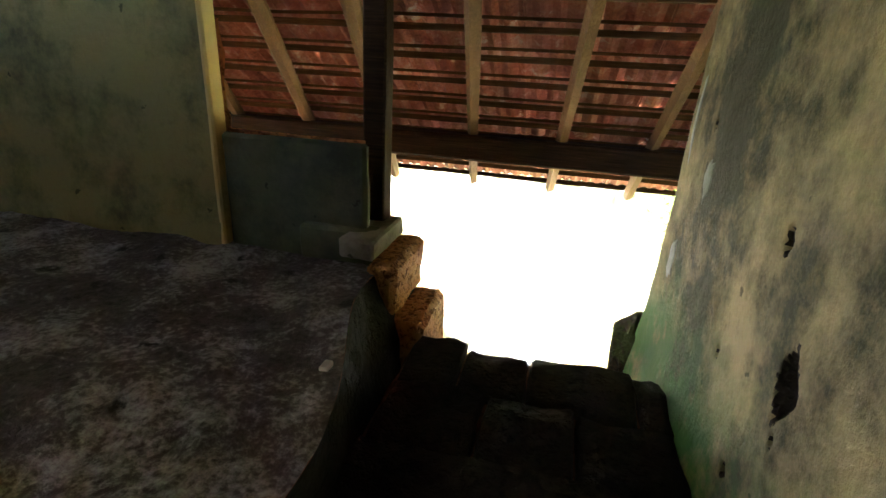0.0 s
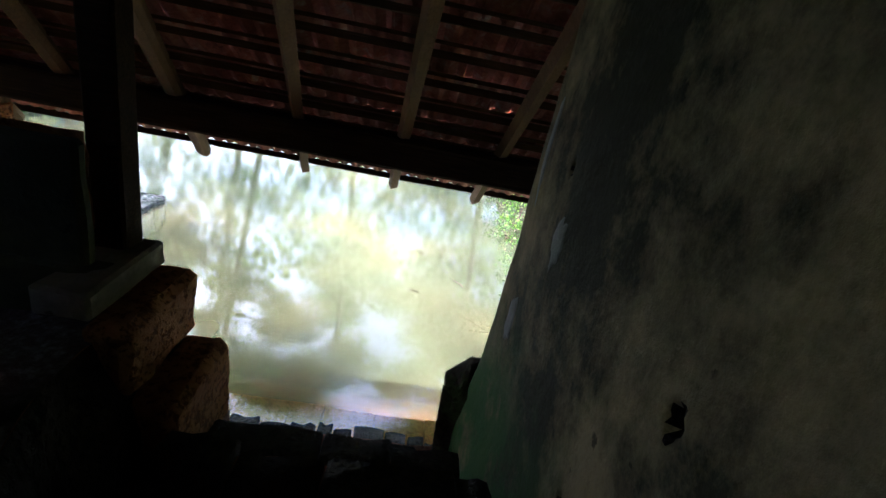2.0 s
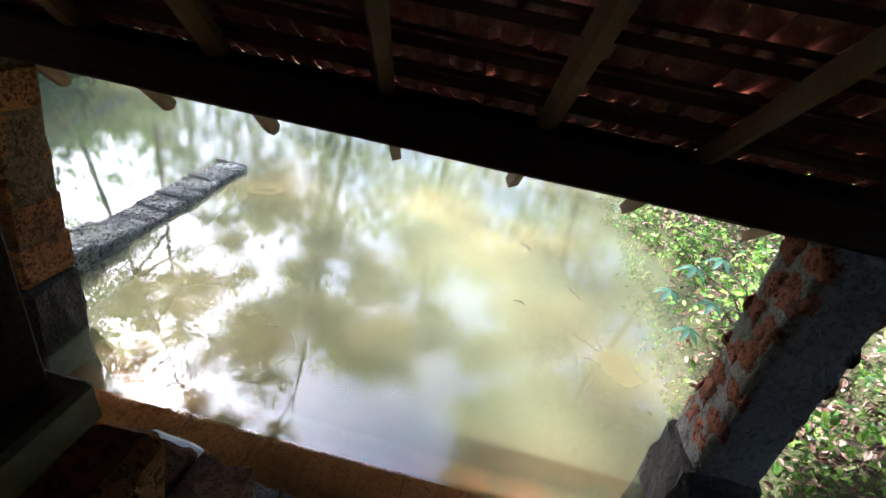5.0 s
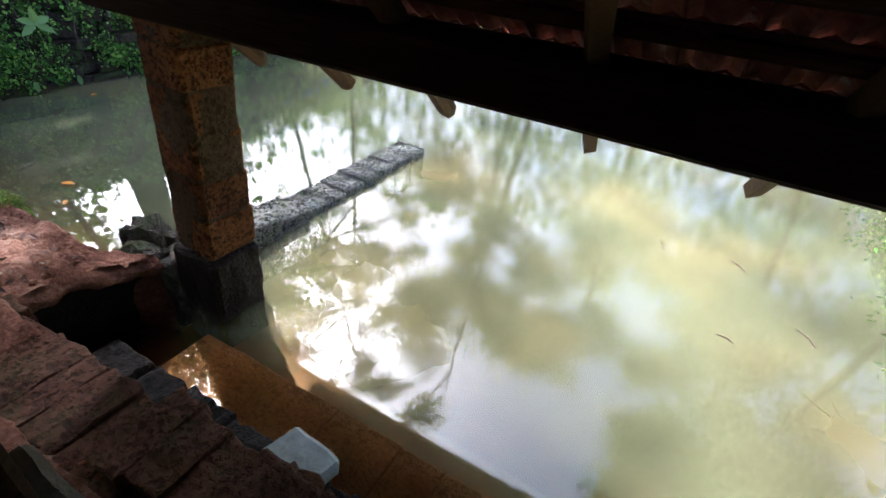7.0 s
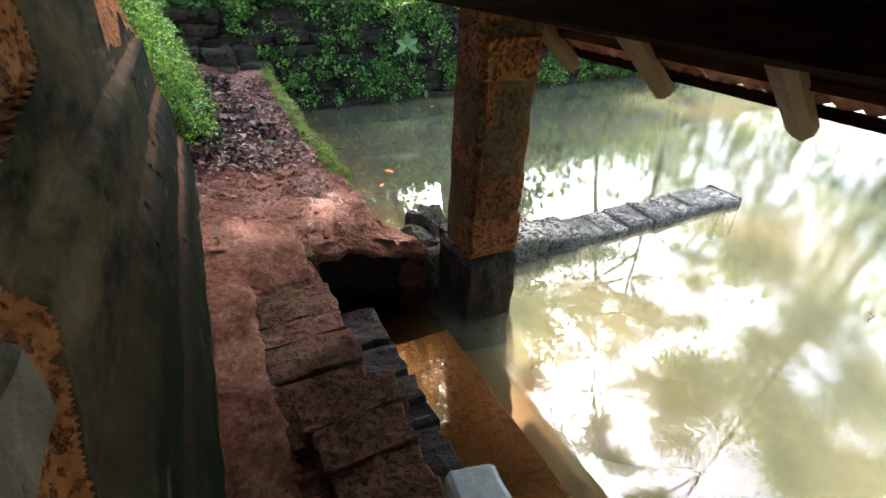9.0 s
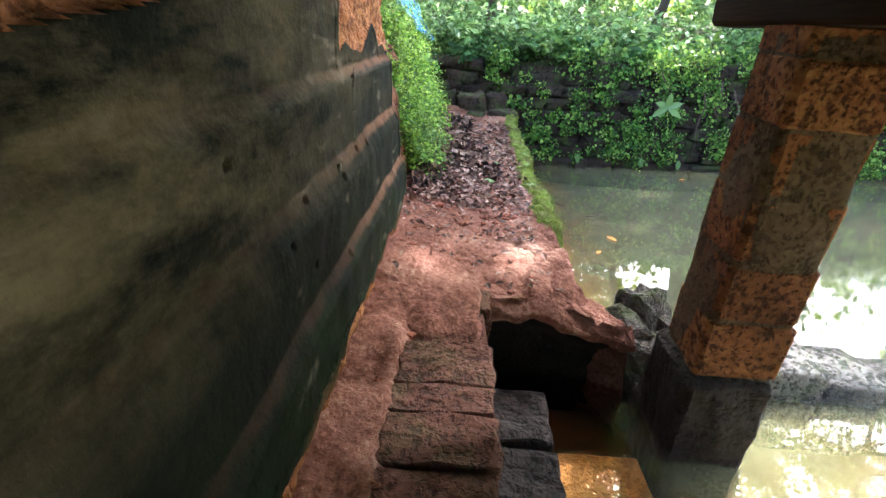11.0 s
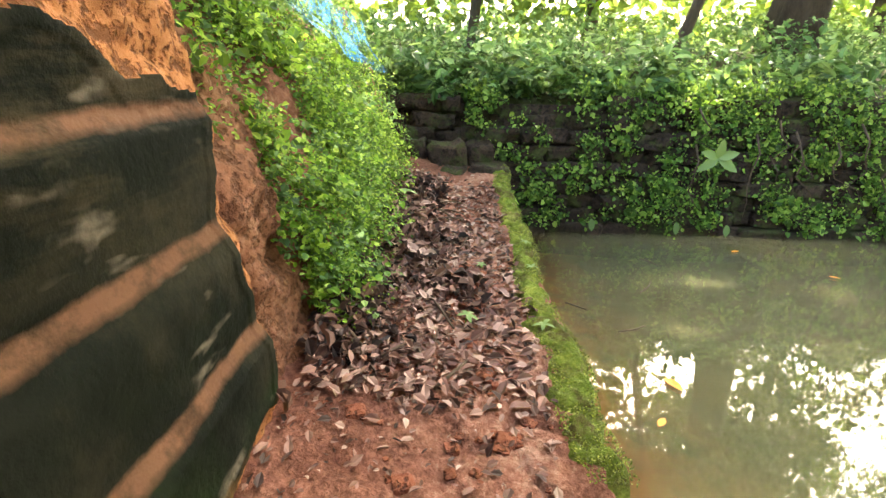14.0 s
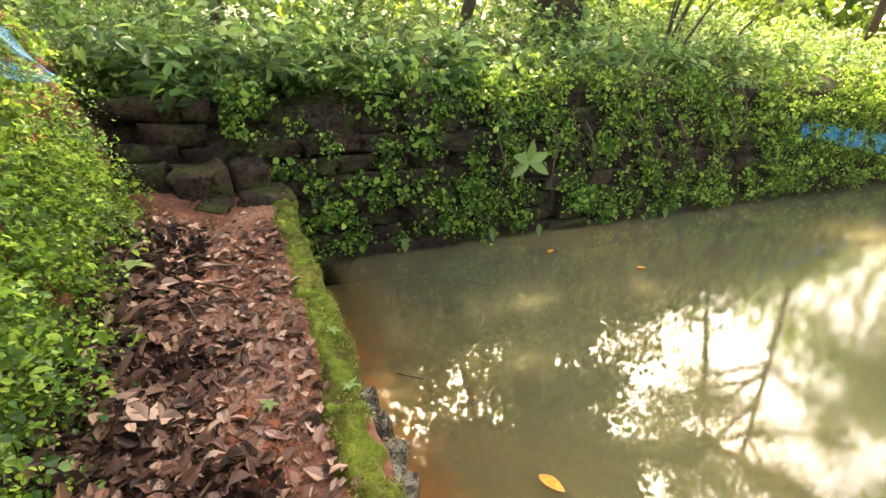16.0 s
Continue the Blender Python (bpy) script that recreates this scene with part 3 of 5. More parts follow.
def build_steps():
    stair = thing("staircase", "worn red laterite stairs going down to the water", "stairs", kind="structure")
    for low, high in (((-4.38, 3.6, -0.6), (-1.5, 4.4, 0.7)), ((-1.5, 3.6, -0.6), (1.1, 4.1, 0.7)), ((-1.5, 4.1, -0.6), (1.1, 4.4, 0.42)), ((-1.3, 3.1, 0.0), (0.0, 3.52, 1.34)), ((-1.3, 2.3, 0.0), (0.0, 3.1, 1.68)), ((-1.5, 3.5, 0.0), (1.1, 3.84, 0.98))):
        bm = bmesh.new()
        box(bm, low, high, 0, 5, 0.03)
        part("core", bm, LATERITE_PATH, stair, soft=True)
    def soil(u, v):
        x, y = -4.5 + 3.1 * u, 3.62 + 0.44 * v
        z = 0.8 - 0.09 * ramp01(v, 0.75, 1) + 0.05 * ramp01(v, 0.3, 0) + 0.03 * fnoise((x, y, 2), 3) + 0.025 * fnoise((x, y, 2), 9) + 0.012 * fnoise((x, y, 2), 24)
        return Vector((x, y, z))
    part("soil_strip", sheet(150, 22, soil), M["earth"], stair, "trodden red soil along the wall", soft=True)
    def cover(u, v):
        x, y = -4.85 + (1.0 + 0.12 * fnoise((v * 3, 0, 1), 2)) * u, 3.62 + 0.75 * min(1.0, v / 0.9) + 0.02 * fnoise((u * 5, v, 6), 2)
        z = path_height(x, y) + 0.014 + (0.8 - path_height(x, y)) * ramp01(x, -4.65, -4.3) - 0.05 * ramp01(u, 0.75, 1.0) - 0.1 * ramp01(u, 0.93, 1.0) + 0.02 * fnoise((x, y, 2), 5) + 0.012 * fnoise((x, y, 2), 17)
        return Vector((x, y, z - 0.3 * ramp01(v, 0.88, 1.0) - 0.08 * ramp01(u, 0.06, 0)))
    part("soil_cover", sheet(80, 50, cover), M["earth"], stair, "red soil trodden over the topmost blocks", soft=True)
    # narrow landing along the wall
    course(stair, "block", STEP_BLOCKS, -4.42, -2.35, 3.98, 4.42, 0.4, 0.77, 0.27, 0.008, 0.014)
    course(stair, "block", STEP_BLOCKS, -2.9, -1.9, 4.08, 4.5, 0.5, 0.86, 0.3, 0.01, 0.03)
    course(stair, "block", STEP_BLOCKS, -2.2, -1.6, 3.7, 4.45, 0.5, 0.98, 0.3, 0.012, 0.03)
    course(stair, "block", STAIR_BLOCKS, -1.6, 1.0, 3.58, 3.9, 0.5, 1.05, 0.42, 0.012, 0.015)
    course(stair, "block", STEP_BLOCKS, -1.6, 1.0, 3.9, 4.16, 0.3, 0.78, 0.38, 0.012, 0.015)
    course(stair, "block", STEP_BLOCKS, -1.6, 1.0, 4.16, 4.44, 0.1, 0.48, 0.4, 0.012, 0.015)
    # wet step
    course(stair, "wet_block", WET_BLOCKS, -4.15, 1.0, 4.42, 4.79, -0.1, 0.27, 0.2, 0.016, 0.025)
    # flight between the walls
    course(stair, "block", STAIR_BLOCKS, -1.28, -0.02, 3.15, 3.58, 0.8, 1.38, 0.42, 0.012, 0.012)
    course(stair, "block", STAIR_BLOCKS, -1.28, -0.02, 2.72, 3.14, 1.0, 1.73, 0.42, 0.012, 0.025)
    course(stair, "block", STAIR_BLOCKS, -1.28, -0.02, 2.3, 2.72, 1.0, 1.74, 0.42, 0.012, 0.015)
    # drowned slabs
    course(stair, "sunk_slab", SUNK_BLOCKS, -3.98, 1.0, 4.8, 5.36, -0.3, -0.05, 0.42, 0.01, 0.008)


build_steps()

# ---- house ----


WALL_PROFILE = ((0.5, 3.78), (1.09, 3.755), (1.15, 3.75), (1.235, 3.705), (1.47, 3.70), (1.52, 3.695), (1.635, 3.645), (1.9, 3.64), (1.94, 3.635), (2.0, 3.595), (3.3, 3.585))


def wall_y(z):
    for (z0, y0), (z1, y1) in zip(WALL_PROFILE, WALL_PROFILE[1:]):
        if z <= z1:
            return y0 + (y1 - y0) * max(0.0, (z - z0) / (z1 - z0))
    return WALL_PROFILE[-1][1]


def bare(x, z):
    """Where the plaster has fallen and the laterite shows: above 0."""
    n = 0.09 * fnoise((x, 3, z), 2.0) + 0.035 * fnoise((x, 5, z), 7) + 0.012 * fnoise((x, 7, z), 16)
    near = min(1.9, max(0.0, (z - 2.12) * 15)) * (z > 2.12) * 0.42
    edge = -2.19 - near if z > 1.86 else -2.15 + (1.86 - z) * 0.9
    a = x - edge if z > 1.45 else -1.0
    top = 2.07 + 0.1 * ramp01(x, -4.9, -5.2) - 0.12 * ramp01(x, -5.25, -5.5)
    b = min(z - top, -4.4 - x)
    c = -5.76 - x - 0.05 * math.sin(7 * z)
    d = 0.86 - z + 0.04
    return max(a, b, c, d) + n


def build_house():
    def floor_at(x0, x1, y0, y1):
        def at(u, v):
            y = y0 + (y1 - y0) * v
            x = x0 + (x1 - x0 - (0.3 * ramp01(y, 1.9, 3.1) if x1 < -1 else 0)) * u
            pit = 0.05 * max(0.0, fnoise((x, y, 9), 3.1) - 0.25)
            return Vector((x, y, 2.0 + 0.025 * fnoise((x, y, 0), 2.2) + 0.02 * fnoise((x, y, 4), 6) + 0.008 * fnoise((x, y, 4), 22) - pit))
        return at
    floor = part("floor", sheet(130, 190, floor_at(-5.8, -1.27, -3.0, 3.44)), M["floor"], soft=True)
    tagged(floor, "rough worn grey floor of the veranda", "floor", kind="structure")
    # stairwell floor and cheek: their darkness is shade put into the colour
    strip = part("floor_strip", sheet(36, 140, floor_at(-1.28, -0.02, -3.0, 2.32)), SHADED_LATERITE, floor, "sunken earth floor, darkened for the stairwell's shade", soft=True)
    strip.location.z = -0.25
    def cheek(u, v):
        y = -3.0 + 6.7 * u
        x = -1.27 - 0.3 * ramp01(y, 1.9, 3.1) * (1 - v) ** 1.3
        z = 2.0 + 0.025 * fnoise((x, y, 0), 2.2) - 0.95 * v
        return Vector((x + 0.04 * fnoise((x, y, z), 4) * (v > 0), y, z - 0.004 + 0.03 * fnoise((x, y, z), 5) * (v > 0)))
    part("stair_cheek", sheet(160, 26, cheek), SHADED_LATERITE, floor, soft=True)

    # pond-side wall: ledges, plaster and bare stone
    zs = sorted({round(z0 + (z1 - z0) * k / n, 4) for (z0, _), (z1, _) in zip(WALL_PROFILE, WALL_PROFILE[1:]) for n in [max(1, round((z1 - z0) / 0.009))] for k in range(n + 1)})
    nx = 640
    bm = bmesh.new()
    rows, holes = [], [(-3.25, 1.52), (-3.5, 1.6), (-4.0, 1.55), (-4.35, 1.6), (-3.9, 1.2), (-3.45, 1.36), (-3.0, 1.86), (-4.6, 1.58)]
    for z in zs:
        row = []
        for i in range(nx + 1):
            x = -5.96 + 4.36 * i / nx
            y = wall_y(z) + 0.014 * fnoise((x, 0, z), 1.6) + 0.006 * fnoise((x, 1, z), 6)
            e = bare(x, z)
            if e > 0:
                y += (-0.028 + 0.03 * fnoise((x, 2, z), 5) + 0.018 * fnoise((x, 2, z), 14)) * ramp01(e, 0, 0.06)
            elif e > -0.05:
                y += 0.006
            if 1.45 < z < 1.65 or 1.1 < z < 1.25:
                y += 0.005 * fnoise((x, 6, z), 9)
            y -= 0.35 * ramp01(x, -5.78, -5.97) ** 1.5
            for hx, hz in holes:
                d = math.hypot(x - hx, (z - hz) * 1.4)
                if d < 0.02:
                    y -= 0.025
            row.append(bm.verts.new((x, y, z)))
        rows.append(row)
    for j, (a, b) in enumerate(zip(rows, rows[1:])):
        for i in range(nx):
            f = bm.faces.new((a[i + 1], a[i], b[i], b[i + 1]))
            f.smooth = True
            x, z = (a[i].co.x + a[i + 1].co.x) / 2, (a[i].co.z + b[i].co.z) / 2
            if (x > -2.64 and z > 2.69) or (x > -1.76 and z > 2.1):
                bm.faces.remove(f)
                continue
            f.material_index = 1 if bare(x, z) > 0 else 0
    wall = part("wall_north", bm, PLASTER_OUT)
    wall.data.materials.append(LATERITE_BARE)
    tagged(wall, "plinth wall of black and green algae-stained plaster with ledges", "wall", kind="structure")
    bm = bmesh.new()
    box(bm, (-5.88, 3.0, 0.0), (-1.72, 3.5, 1.95), 0, 3, 0.01)
    box(bm, (-5.88, 3.395, 1.95), (-2.65, 3.49, 4.1), 0, 3, 0.005)
    part("wall_core", bm, LATERITE, wall)
    bm = sheet(90, 60, lambda u, v: Vector((-5.8 + 3.16 * u, 3.385 + 0.012 * fnoise((u * 3, v * 2, 0), 2) - 0.03 * ramp01(v, 0.2, 0), 1.95 + 2.15 * v)))
    part("inner_plaster", bm, PLASTER_YELLOW, wall, "yellowed plaster with dark mould")
    bm = bmesh.new()
    box(bm, (-2.66, 3.375, 1.9), (-2.62, 3.5, 4.3), 0.012, 4, 0.006)
    part("jamb", bm, JAMB, wall, "yellow limewashed jamb")
    bm = bmesh.new()
    box(bm, (-2.62, 3.42, 1.95), (-1.7, 3.495, 2.68), 0.02, 5, 0.008)
    parapet = part("parapet", bm, PARAPET)
    tagged(parapet, "low grey plastered parapet of the veranda", "parapet", kind="structure")
    bm = bmesh.new()
    box(bm, (-2.1, 3.36, 1.98), (-1.62, 3.5, 2.2), 0.02, 3, 0.012)
    part("bench", bm, PARAPET, parapet)

    corner = thing("corner_plinth", "stepped worn laterite plinth at the head of the stairs", "plinth", kind="structure")
    for low, high, seed, mat in (((-1.79, 3.24, 2.075), (-1.585, 3.775, 2.195), 1, CAP_PLASTER), ((-1.63, 3.22, 1.74), (-1.445, 3.79, 2.072), 2, LATERITE_BARE), ((-1.58, 3.2, 1.25), (-1.275, 3.765, 1.735), 3, LATERITE_BARE), ((-1.5, 3.2, 0.5), (-1.27, 3.74, 1.25), 4, LATERITE_BARE), ((-2.05, 3.3, 0.5), (-1.48, 3.6, 1.96), 5, LATERITE_BARE)):
        bm = bmesh.new()
        box(bm, low, high, 0.014 if seed == 1 else 0.035, 4, 0.012 if seed == 1 else 0.018, seed)
        part("block", bm, mat, corner, "pale plastered capping" if seed == 1 else "")
    post = thing("post", "dark square wooden veranda post on a plastered base", "post", (-1.725, 3.67, 2.17))
    bm = bmesh.new()
    box(bm, (-0.068, -0.068, 0), (0.068, 0.068, 1.62), 0.012, 4, 0.006)
    part("shaft", bm, M["beam"], post)

    # stair wall on the east side
    ys = [-3.0 + 0.2 * k for k in range(22)] + [1.4 + 2.47 * k / 190 for k in range(191)]
    zs = [0.9 + 3.3 * k / 220 for k in range(221)]
    bm = bmesh.new()
    rows = []
    chips = [(2.352, 2.72, 0.03, 0.05), (2.133, 2.39, 0.065, 0.12), (2.1, 2.24, 0.013, 0.02), (2.62, 2.2, 0.012, 0.03), (3.25, 2.95, 0.02, 0.03), (2.3, 1.95, 0.02, 0.03), (1.75, 2.25, 0.02, 0.04)]

    def chip(y, z):
        if y < 1.6 or y > 3.4 or z < 1.8 or z > 3.1:
            return -1.0
        return max(1 - abs(y - cy) / w - abs(z - cz) / h + 0.35 * fnoise((y, z, cy), 13) * (w > 0.03) for cy, cz, w, h in chips)
    for z in zs:
        row = []
        for y in ys:
            x = -0.02 + 0.018 * fnoise((0, y, z), 1.1) + 0.006 * fnoise((0, y, z), 5) - 0.06 * ramp01(z, 1.95, 1.3)
            yy = y + (0.05 * fnoise((7, 0, z), 2) - 0.08 * (z - 2.2)) * ramp01(y, 3.4, 3.87)
            x += 0.1 * ramp01(y, 3.72, 3.87) ** 2
            x += 0.05 * ramp01(chip(y, z), 0, 0.5)
            row.append(bm.verts.new((x, yy, z)))
        rows.append(row)
    for j, (a, b) in enumerate(zip(rows, rows[1:])):
        for i in range(len(ys) - 1):
            f = bm.faces.new((a[i], a[i + 1], b[i + 1], b[i]))
            f.smooth = True
            f.material_index = 1 if chip((ys[i] + ys[i + 1]) / 2, (zs[j] + zs[j + 1]) / 2) > 0 else 0
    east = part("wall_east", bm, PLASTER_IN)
    east.data.materials.append(SHADED_LATERITE)
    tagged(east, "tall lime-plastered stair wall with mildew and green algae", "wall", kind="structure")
    bm = bmesh.new()
    box(bm, (0.05, -3.0, 0.0), (0.42, 3.78, 4.2), 0, 4, 0.02)
    part("wall_core", bm, LATERITE, east)
    bm = bmesh.new()
    box(bm, (-0.15, 3.72, 0.6), (0.2, 4.08, 1.68), 0.12, 4, 0.07, 5)
    part("foot_stone", bm, WALL_STONE, east, "mossy stone at the wall's foot")
    for cy, cz, w, h in ((3.17, 2.72, 0.055, 0.09), (3.5, 2.23, 0.05, 0.12), (3.6, 2.95, 0.022, 0.22)):
        def blob(u, v, cy=cy, cz=cz, w=w, h=h):
            a = 2 * math.pi * (u % 1.0)
            r = v * (1 + 0.7 * fnoise((math.cos(a), math.sin(a), cy), 2.2))
            y, z = cy + w * r * math.cos(a), cz + h * r * math.sin(a)
            x = -0.02 + 0.018 * fnoise((0, y, z), 1.1) + 0.006 * fnoise((0, y, z), 5) - 0.06 * ramp01(z, 1.95, 1.3)
            return Vector((x - 0.004 + 0.008 * (v > 0.9), y, z))
        part("plaster_patch", sheet(24, 6, blob), PATCH, east, "pale grey repair patch", soft=True)
    # rest of the house, unseen: plain walls added to close it and steer light
    # the gap in the west lights the floor; the eastern pair shades the pillar
    for name, low, high in (("wall_west", (-6.0, 0.05, 0), (-5.8, 3.38, 4.6)), ("wall_west_2", (-6.0, -3.1, 0), (-5.8, -0.4, 4.6)), ("wall_west_3", (-6.0, -0.4, 2.7), (-5.8, 0.05, 4.6)), ("wall_south", (-5.8, -3.2, 0), (4.0, -3.0, 4.6)), ("wall_north_2", (0.43, 3.45, 0), (4.0, 3.65, 4.0)), ("wall_east_2", (4.0, -3.2, 0), (4.2, 3.65, 4.2))):
        bm = bmesh.new()
        box(bm, low, high, 0, 3, 0.01)
        tagged(part(name, bm, PLASTER_IN), "old lime-plastered wall, added out of view to close the house", "wall", kind="structure")


build_house()


def build_pillar(x0, x1, y0, y1, base_z, label, rubble):
    hx, hy = (x1 - x0) / 2, (y1 - y0) / 2
    pillar = thing("pillar", label, "pillar", ((x0 + x1) / 2, (y0 + y1) / 2, -0.5), "veranda pillars")
    bm = bmesh.new()
    box(bm, (-hx, -hy, 0.4), (hx, hy, 2.76), 0.03, 9, 0.02)
    part("mortar_core", bm, MORTAR if rubble else PILLAR_MORTAR, pillar, soft=True)
    bm = bmesh.new()
    box(bm, (-hx - 0.05, -hy - 0.04, 0), (hx + 0.05, hy + 0.04, base_z + 0.5), 0.04, 6, 0.03, 2)
    part("base", bm, LATERITE_WET, pillar, "dark wet stone base")
    r = random.Random(5)
    if rubble:
        shapes = block_meshes("rubble", LATERITE, 5, 0.2, 0.24, 1)
        for face in ("west", "north", "east"):
            z = base_z + 0.56
            while z < 2.7:
                for k in (-1, 1):
                    w, h = r.uniform(0.17, 0.24), r.uniform(0.17, 0.26)
                    along, up = k * 0.1 + r.uniform(-0.03, 0.03), z + h / 2 + r.uniform(-0.04, 0.04)
                    ob = new("stone", r.choice(shapes))
                    ob.parent = pillar
                    ob.location = {"west": (-hx + 0.03, along, up), "east": (hx - 0.03, along, up), "south": (along, -hy + 0.03, up), "north": (along, hy - 0.03, up)}[face]
                    ob.scale = (0.085, w, h) if face in ("west", "east") else (w, 0.085, h)
                    ob.rotation_euler = (r.uniform(-0.3, 0.3), 0, 0) if face in ("west", "east") else (0, r.uniform(-0.3, 0.3), 0)
                z += 0.23
    else:
        shapes = block_meshes("pillar_block", PILLAR_STONE, 5, 0.05, 0.07)
        z = base_z + 0.5
        while z < 2.7:
            h = min(r.uniform(0.24, 0.4), 2.77 - z)
            ob = new("block", r.choice(shapes))
            ob.parent = pillar
            ob.location = (r.uniform(-0.012, 0.012), r.uniform(-0.012, 0.012), z + h / 2)
            ob.scale = (2 * hx + r.uniform(0.0, 0.035), 2 * hy + r.uniform(0.0, 0.035), h + 0.006)
            ob.rotation_euler.z = r.uniform(-0.05, 0.05)
            z += h
    return pillar


lean = build_pillar(-4.37, -3.98, 5.48, 5.88, 0.6, "orange laterite pillar standing in the pond, mortar showing", False)
lean.rotation_euler = (radians(-1.0), radians(2.4), 0)
build_pillar(0.84, 1.26, 5.45, 5.88, 0.6, "rubble pillar of red stones set in grey mortar", True)

# ---- roof ----
SLOPE, EAVE_Y, EAVE_Z = 0.72, 6.55, 1.8


def roof_z(y):
    return EAVE_Z + SLOPE * (EAVE_Y - y)


def build_roof():
    roof = thing("roof", "low lean-to roof of clay tiles on timber rafters", "roof", kind="structure")
    # carried on east to x 4 to keep light out from that end
    bm = bmesh.new()
    box(bm, (-4.75, 5.5, 2.26), (4.0, 5.76, 2.5), 0.02, 6, 0.012)
    part("beam", bm, M["beam"], roof, "heavy dark wooden eaves beam")
    # rafters fan out towards the eaves
    for n, xe in enumerate((-4.36, -3.46, -2.6, -1.606, -0.705, 0.15, 1.02, 1.9, 2.8, 3.7)):
        def at(y):
            return Vector((0.15 + (xe - 0.15) * (1 - (6.51 - y) / 13.8), y, roof_z(y) + 0.06))
        bm = bmesh.new()
        ys = [6.6, 5.6, 4.5, 3.0, 1.5, 0.4]
        r = 0.068 if n < 3 else 0.056
        tube(bm, [at(y) for y in ys], [r * 0.92, r, r * 1.03, r, r * 0.95, r * 0.9], 8 if n < 3 else 4, 0.25, n)
        part("rafter", bm, M["wood"], roof)
    # laths
    for n in range(23):
        y = 6.33 - 0.255 * n
        bm = bmesh.new()
        box(bm, (-4.8, y - 0.028, roof_z(y) + 0.1), (4.0, y + 0.022, roof_z(y) + 0.145), 0, 8, 0.01, n)
        part("lath", bm, M["lath"], roof)
        y -= 0.075
        bm = bmesh.new()
        box(bm, (-4.8, y - 0.013, roof_z(y) + 0.118), (4.0, y + 0.012, roof_z(y) + 0.14), 0, 8, 0.012, n + 40)
        part("lath", bm, M["lath"], roof)
    bm = bmesh.new()
    box(bm, (-4.85, 6.615, roof_z(6.64) + 0.15), (4.1, 6.65, roof_z(6.64) + 0.205), 0, 8, 0.008, 3)
    part("eave_board", bm, M["beam"], roof)
    # clay tiles: a ribbed pan with two rolls
    def tile_mesh(seed):
        ribs = (0.0, 0.018, 0.03, 0.018, 0.0, 0.0, 0.018, 0.03, 0.018, 0.0)
        bm = bmesh.new()
        rows = []
        for y, lift in ((-0.19, 0.0), (0.19, 0.03)):
            for t in (0, 0.012):
                rows.append([bm.verts.new((-0.12 + 0.24 * i / 9, y, r + t + lift + 0.002 * math.sin(seed + i))) for i, r in enumerate(ribs)])
        a, b, c, d = rows
        for i in range(9):
            for p, q in ((a, c), (d, b), (b, a), (c, d)):
                bm.faces.new((p[i], p[i + 1], q[i + 1], q[i]))
        bmesh.ops.recalc_face_normals(bm, faces=bm.faces)
        return mesh_of("tile", bm, M["tile"])
    tiles = [tile_mesh(s) for s in range(3)]
    tilt = -math.atan(SLOPE)
    rest_v, rest_f = [], []
    src = tiles[0]
    src_v = [v.co.copy() for v in src.vertices]
    src_f = [tuple(p.vertices) for p in src.polygons]
    for row in range(24):
        y = 6.47 - 0.255 * row
        for col in range(39):
            x = -4.8 + 0.23 * col + rnd.uniform(-0.008, 0.008)
            m = Matrix.Translation((x, y, roof_z(y) + 0.155)) @ Euler((tilt + rnd.uniform(-0.02, 0.02), 0, rnd.uniform(-0.03, 0.03))).to_matrix().to_4x4()
            if 1 <= row < 10 and -3.4 < x < 1.0:
                ob = new("tile", tiles[rnd.randrange(3)])
                ob.matrix_basis = m
                ob.parent = roof
            else:
                k = len(rest_v)
                rest_v += [m @ v for v in src_v]
                rest_f += [tuple(k + i for i in f) for f in src_f]
    me = bpy.data.meshes.new("tiles")
    me.from_pydata(rest_v, [], rest_f)
    me.materials.append(M["tile"])
    ob = new("tiles", me)
    ob.parent = roof
    tagged(ob, kind="stuff")
    # back slope of the roof
    bm = bmesh.new()
    box(bm, (-6.2, -3.8, 0), (4.1, 0.55, 0.06), 0, 2)
    back = part("back_slope", bm, M["tile"], roof)
    for v in back.data.vertices:
        v.co.z += roof_z(0.5) + 0.2 + 0.7 * (v.co.y - 0.5)
    bm = bmesh.new()
    box(bm, (-6.1, 0.3, 0), (-4.75, 3.9, 0.06), 0, 2)
    side = part("side_slope", bm, M["tile"], roof)
    for v in side.data.vertices:
        v.co.z += roof_z(v.co.y) + 0.15


build_roof()

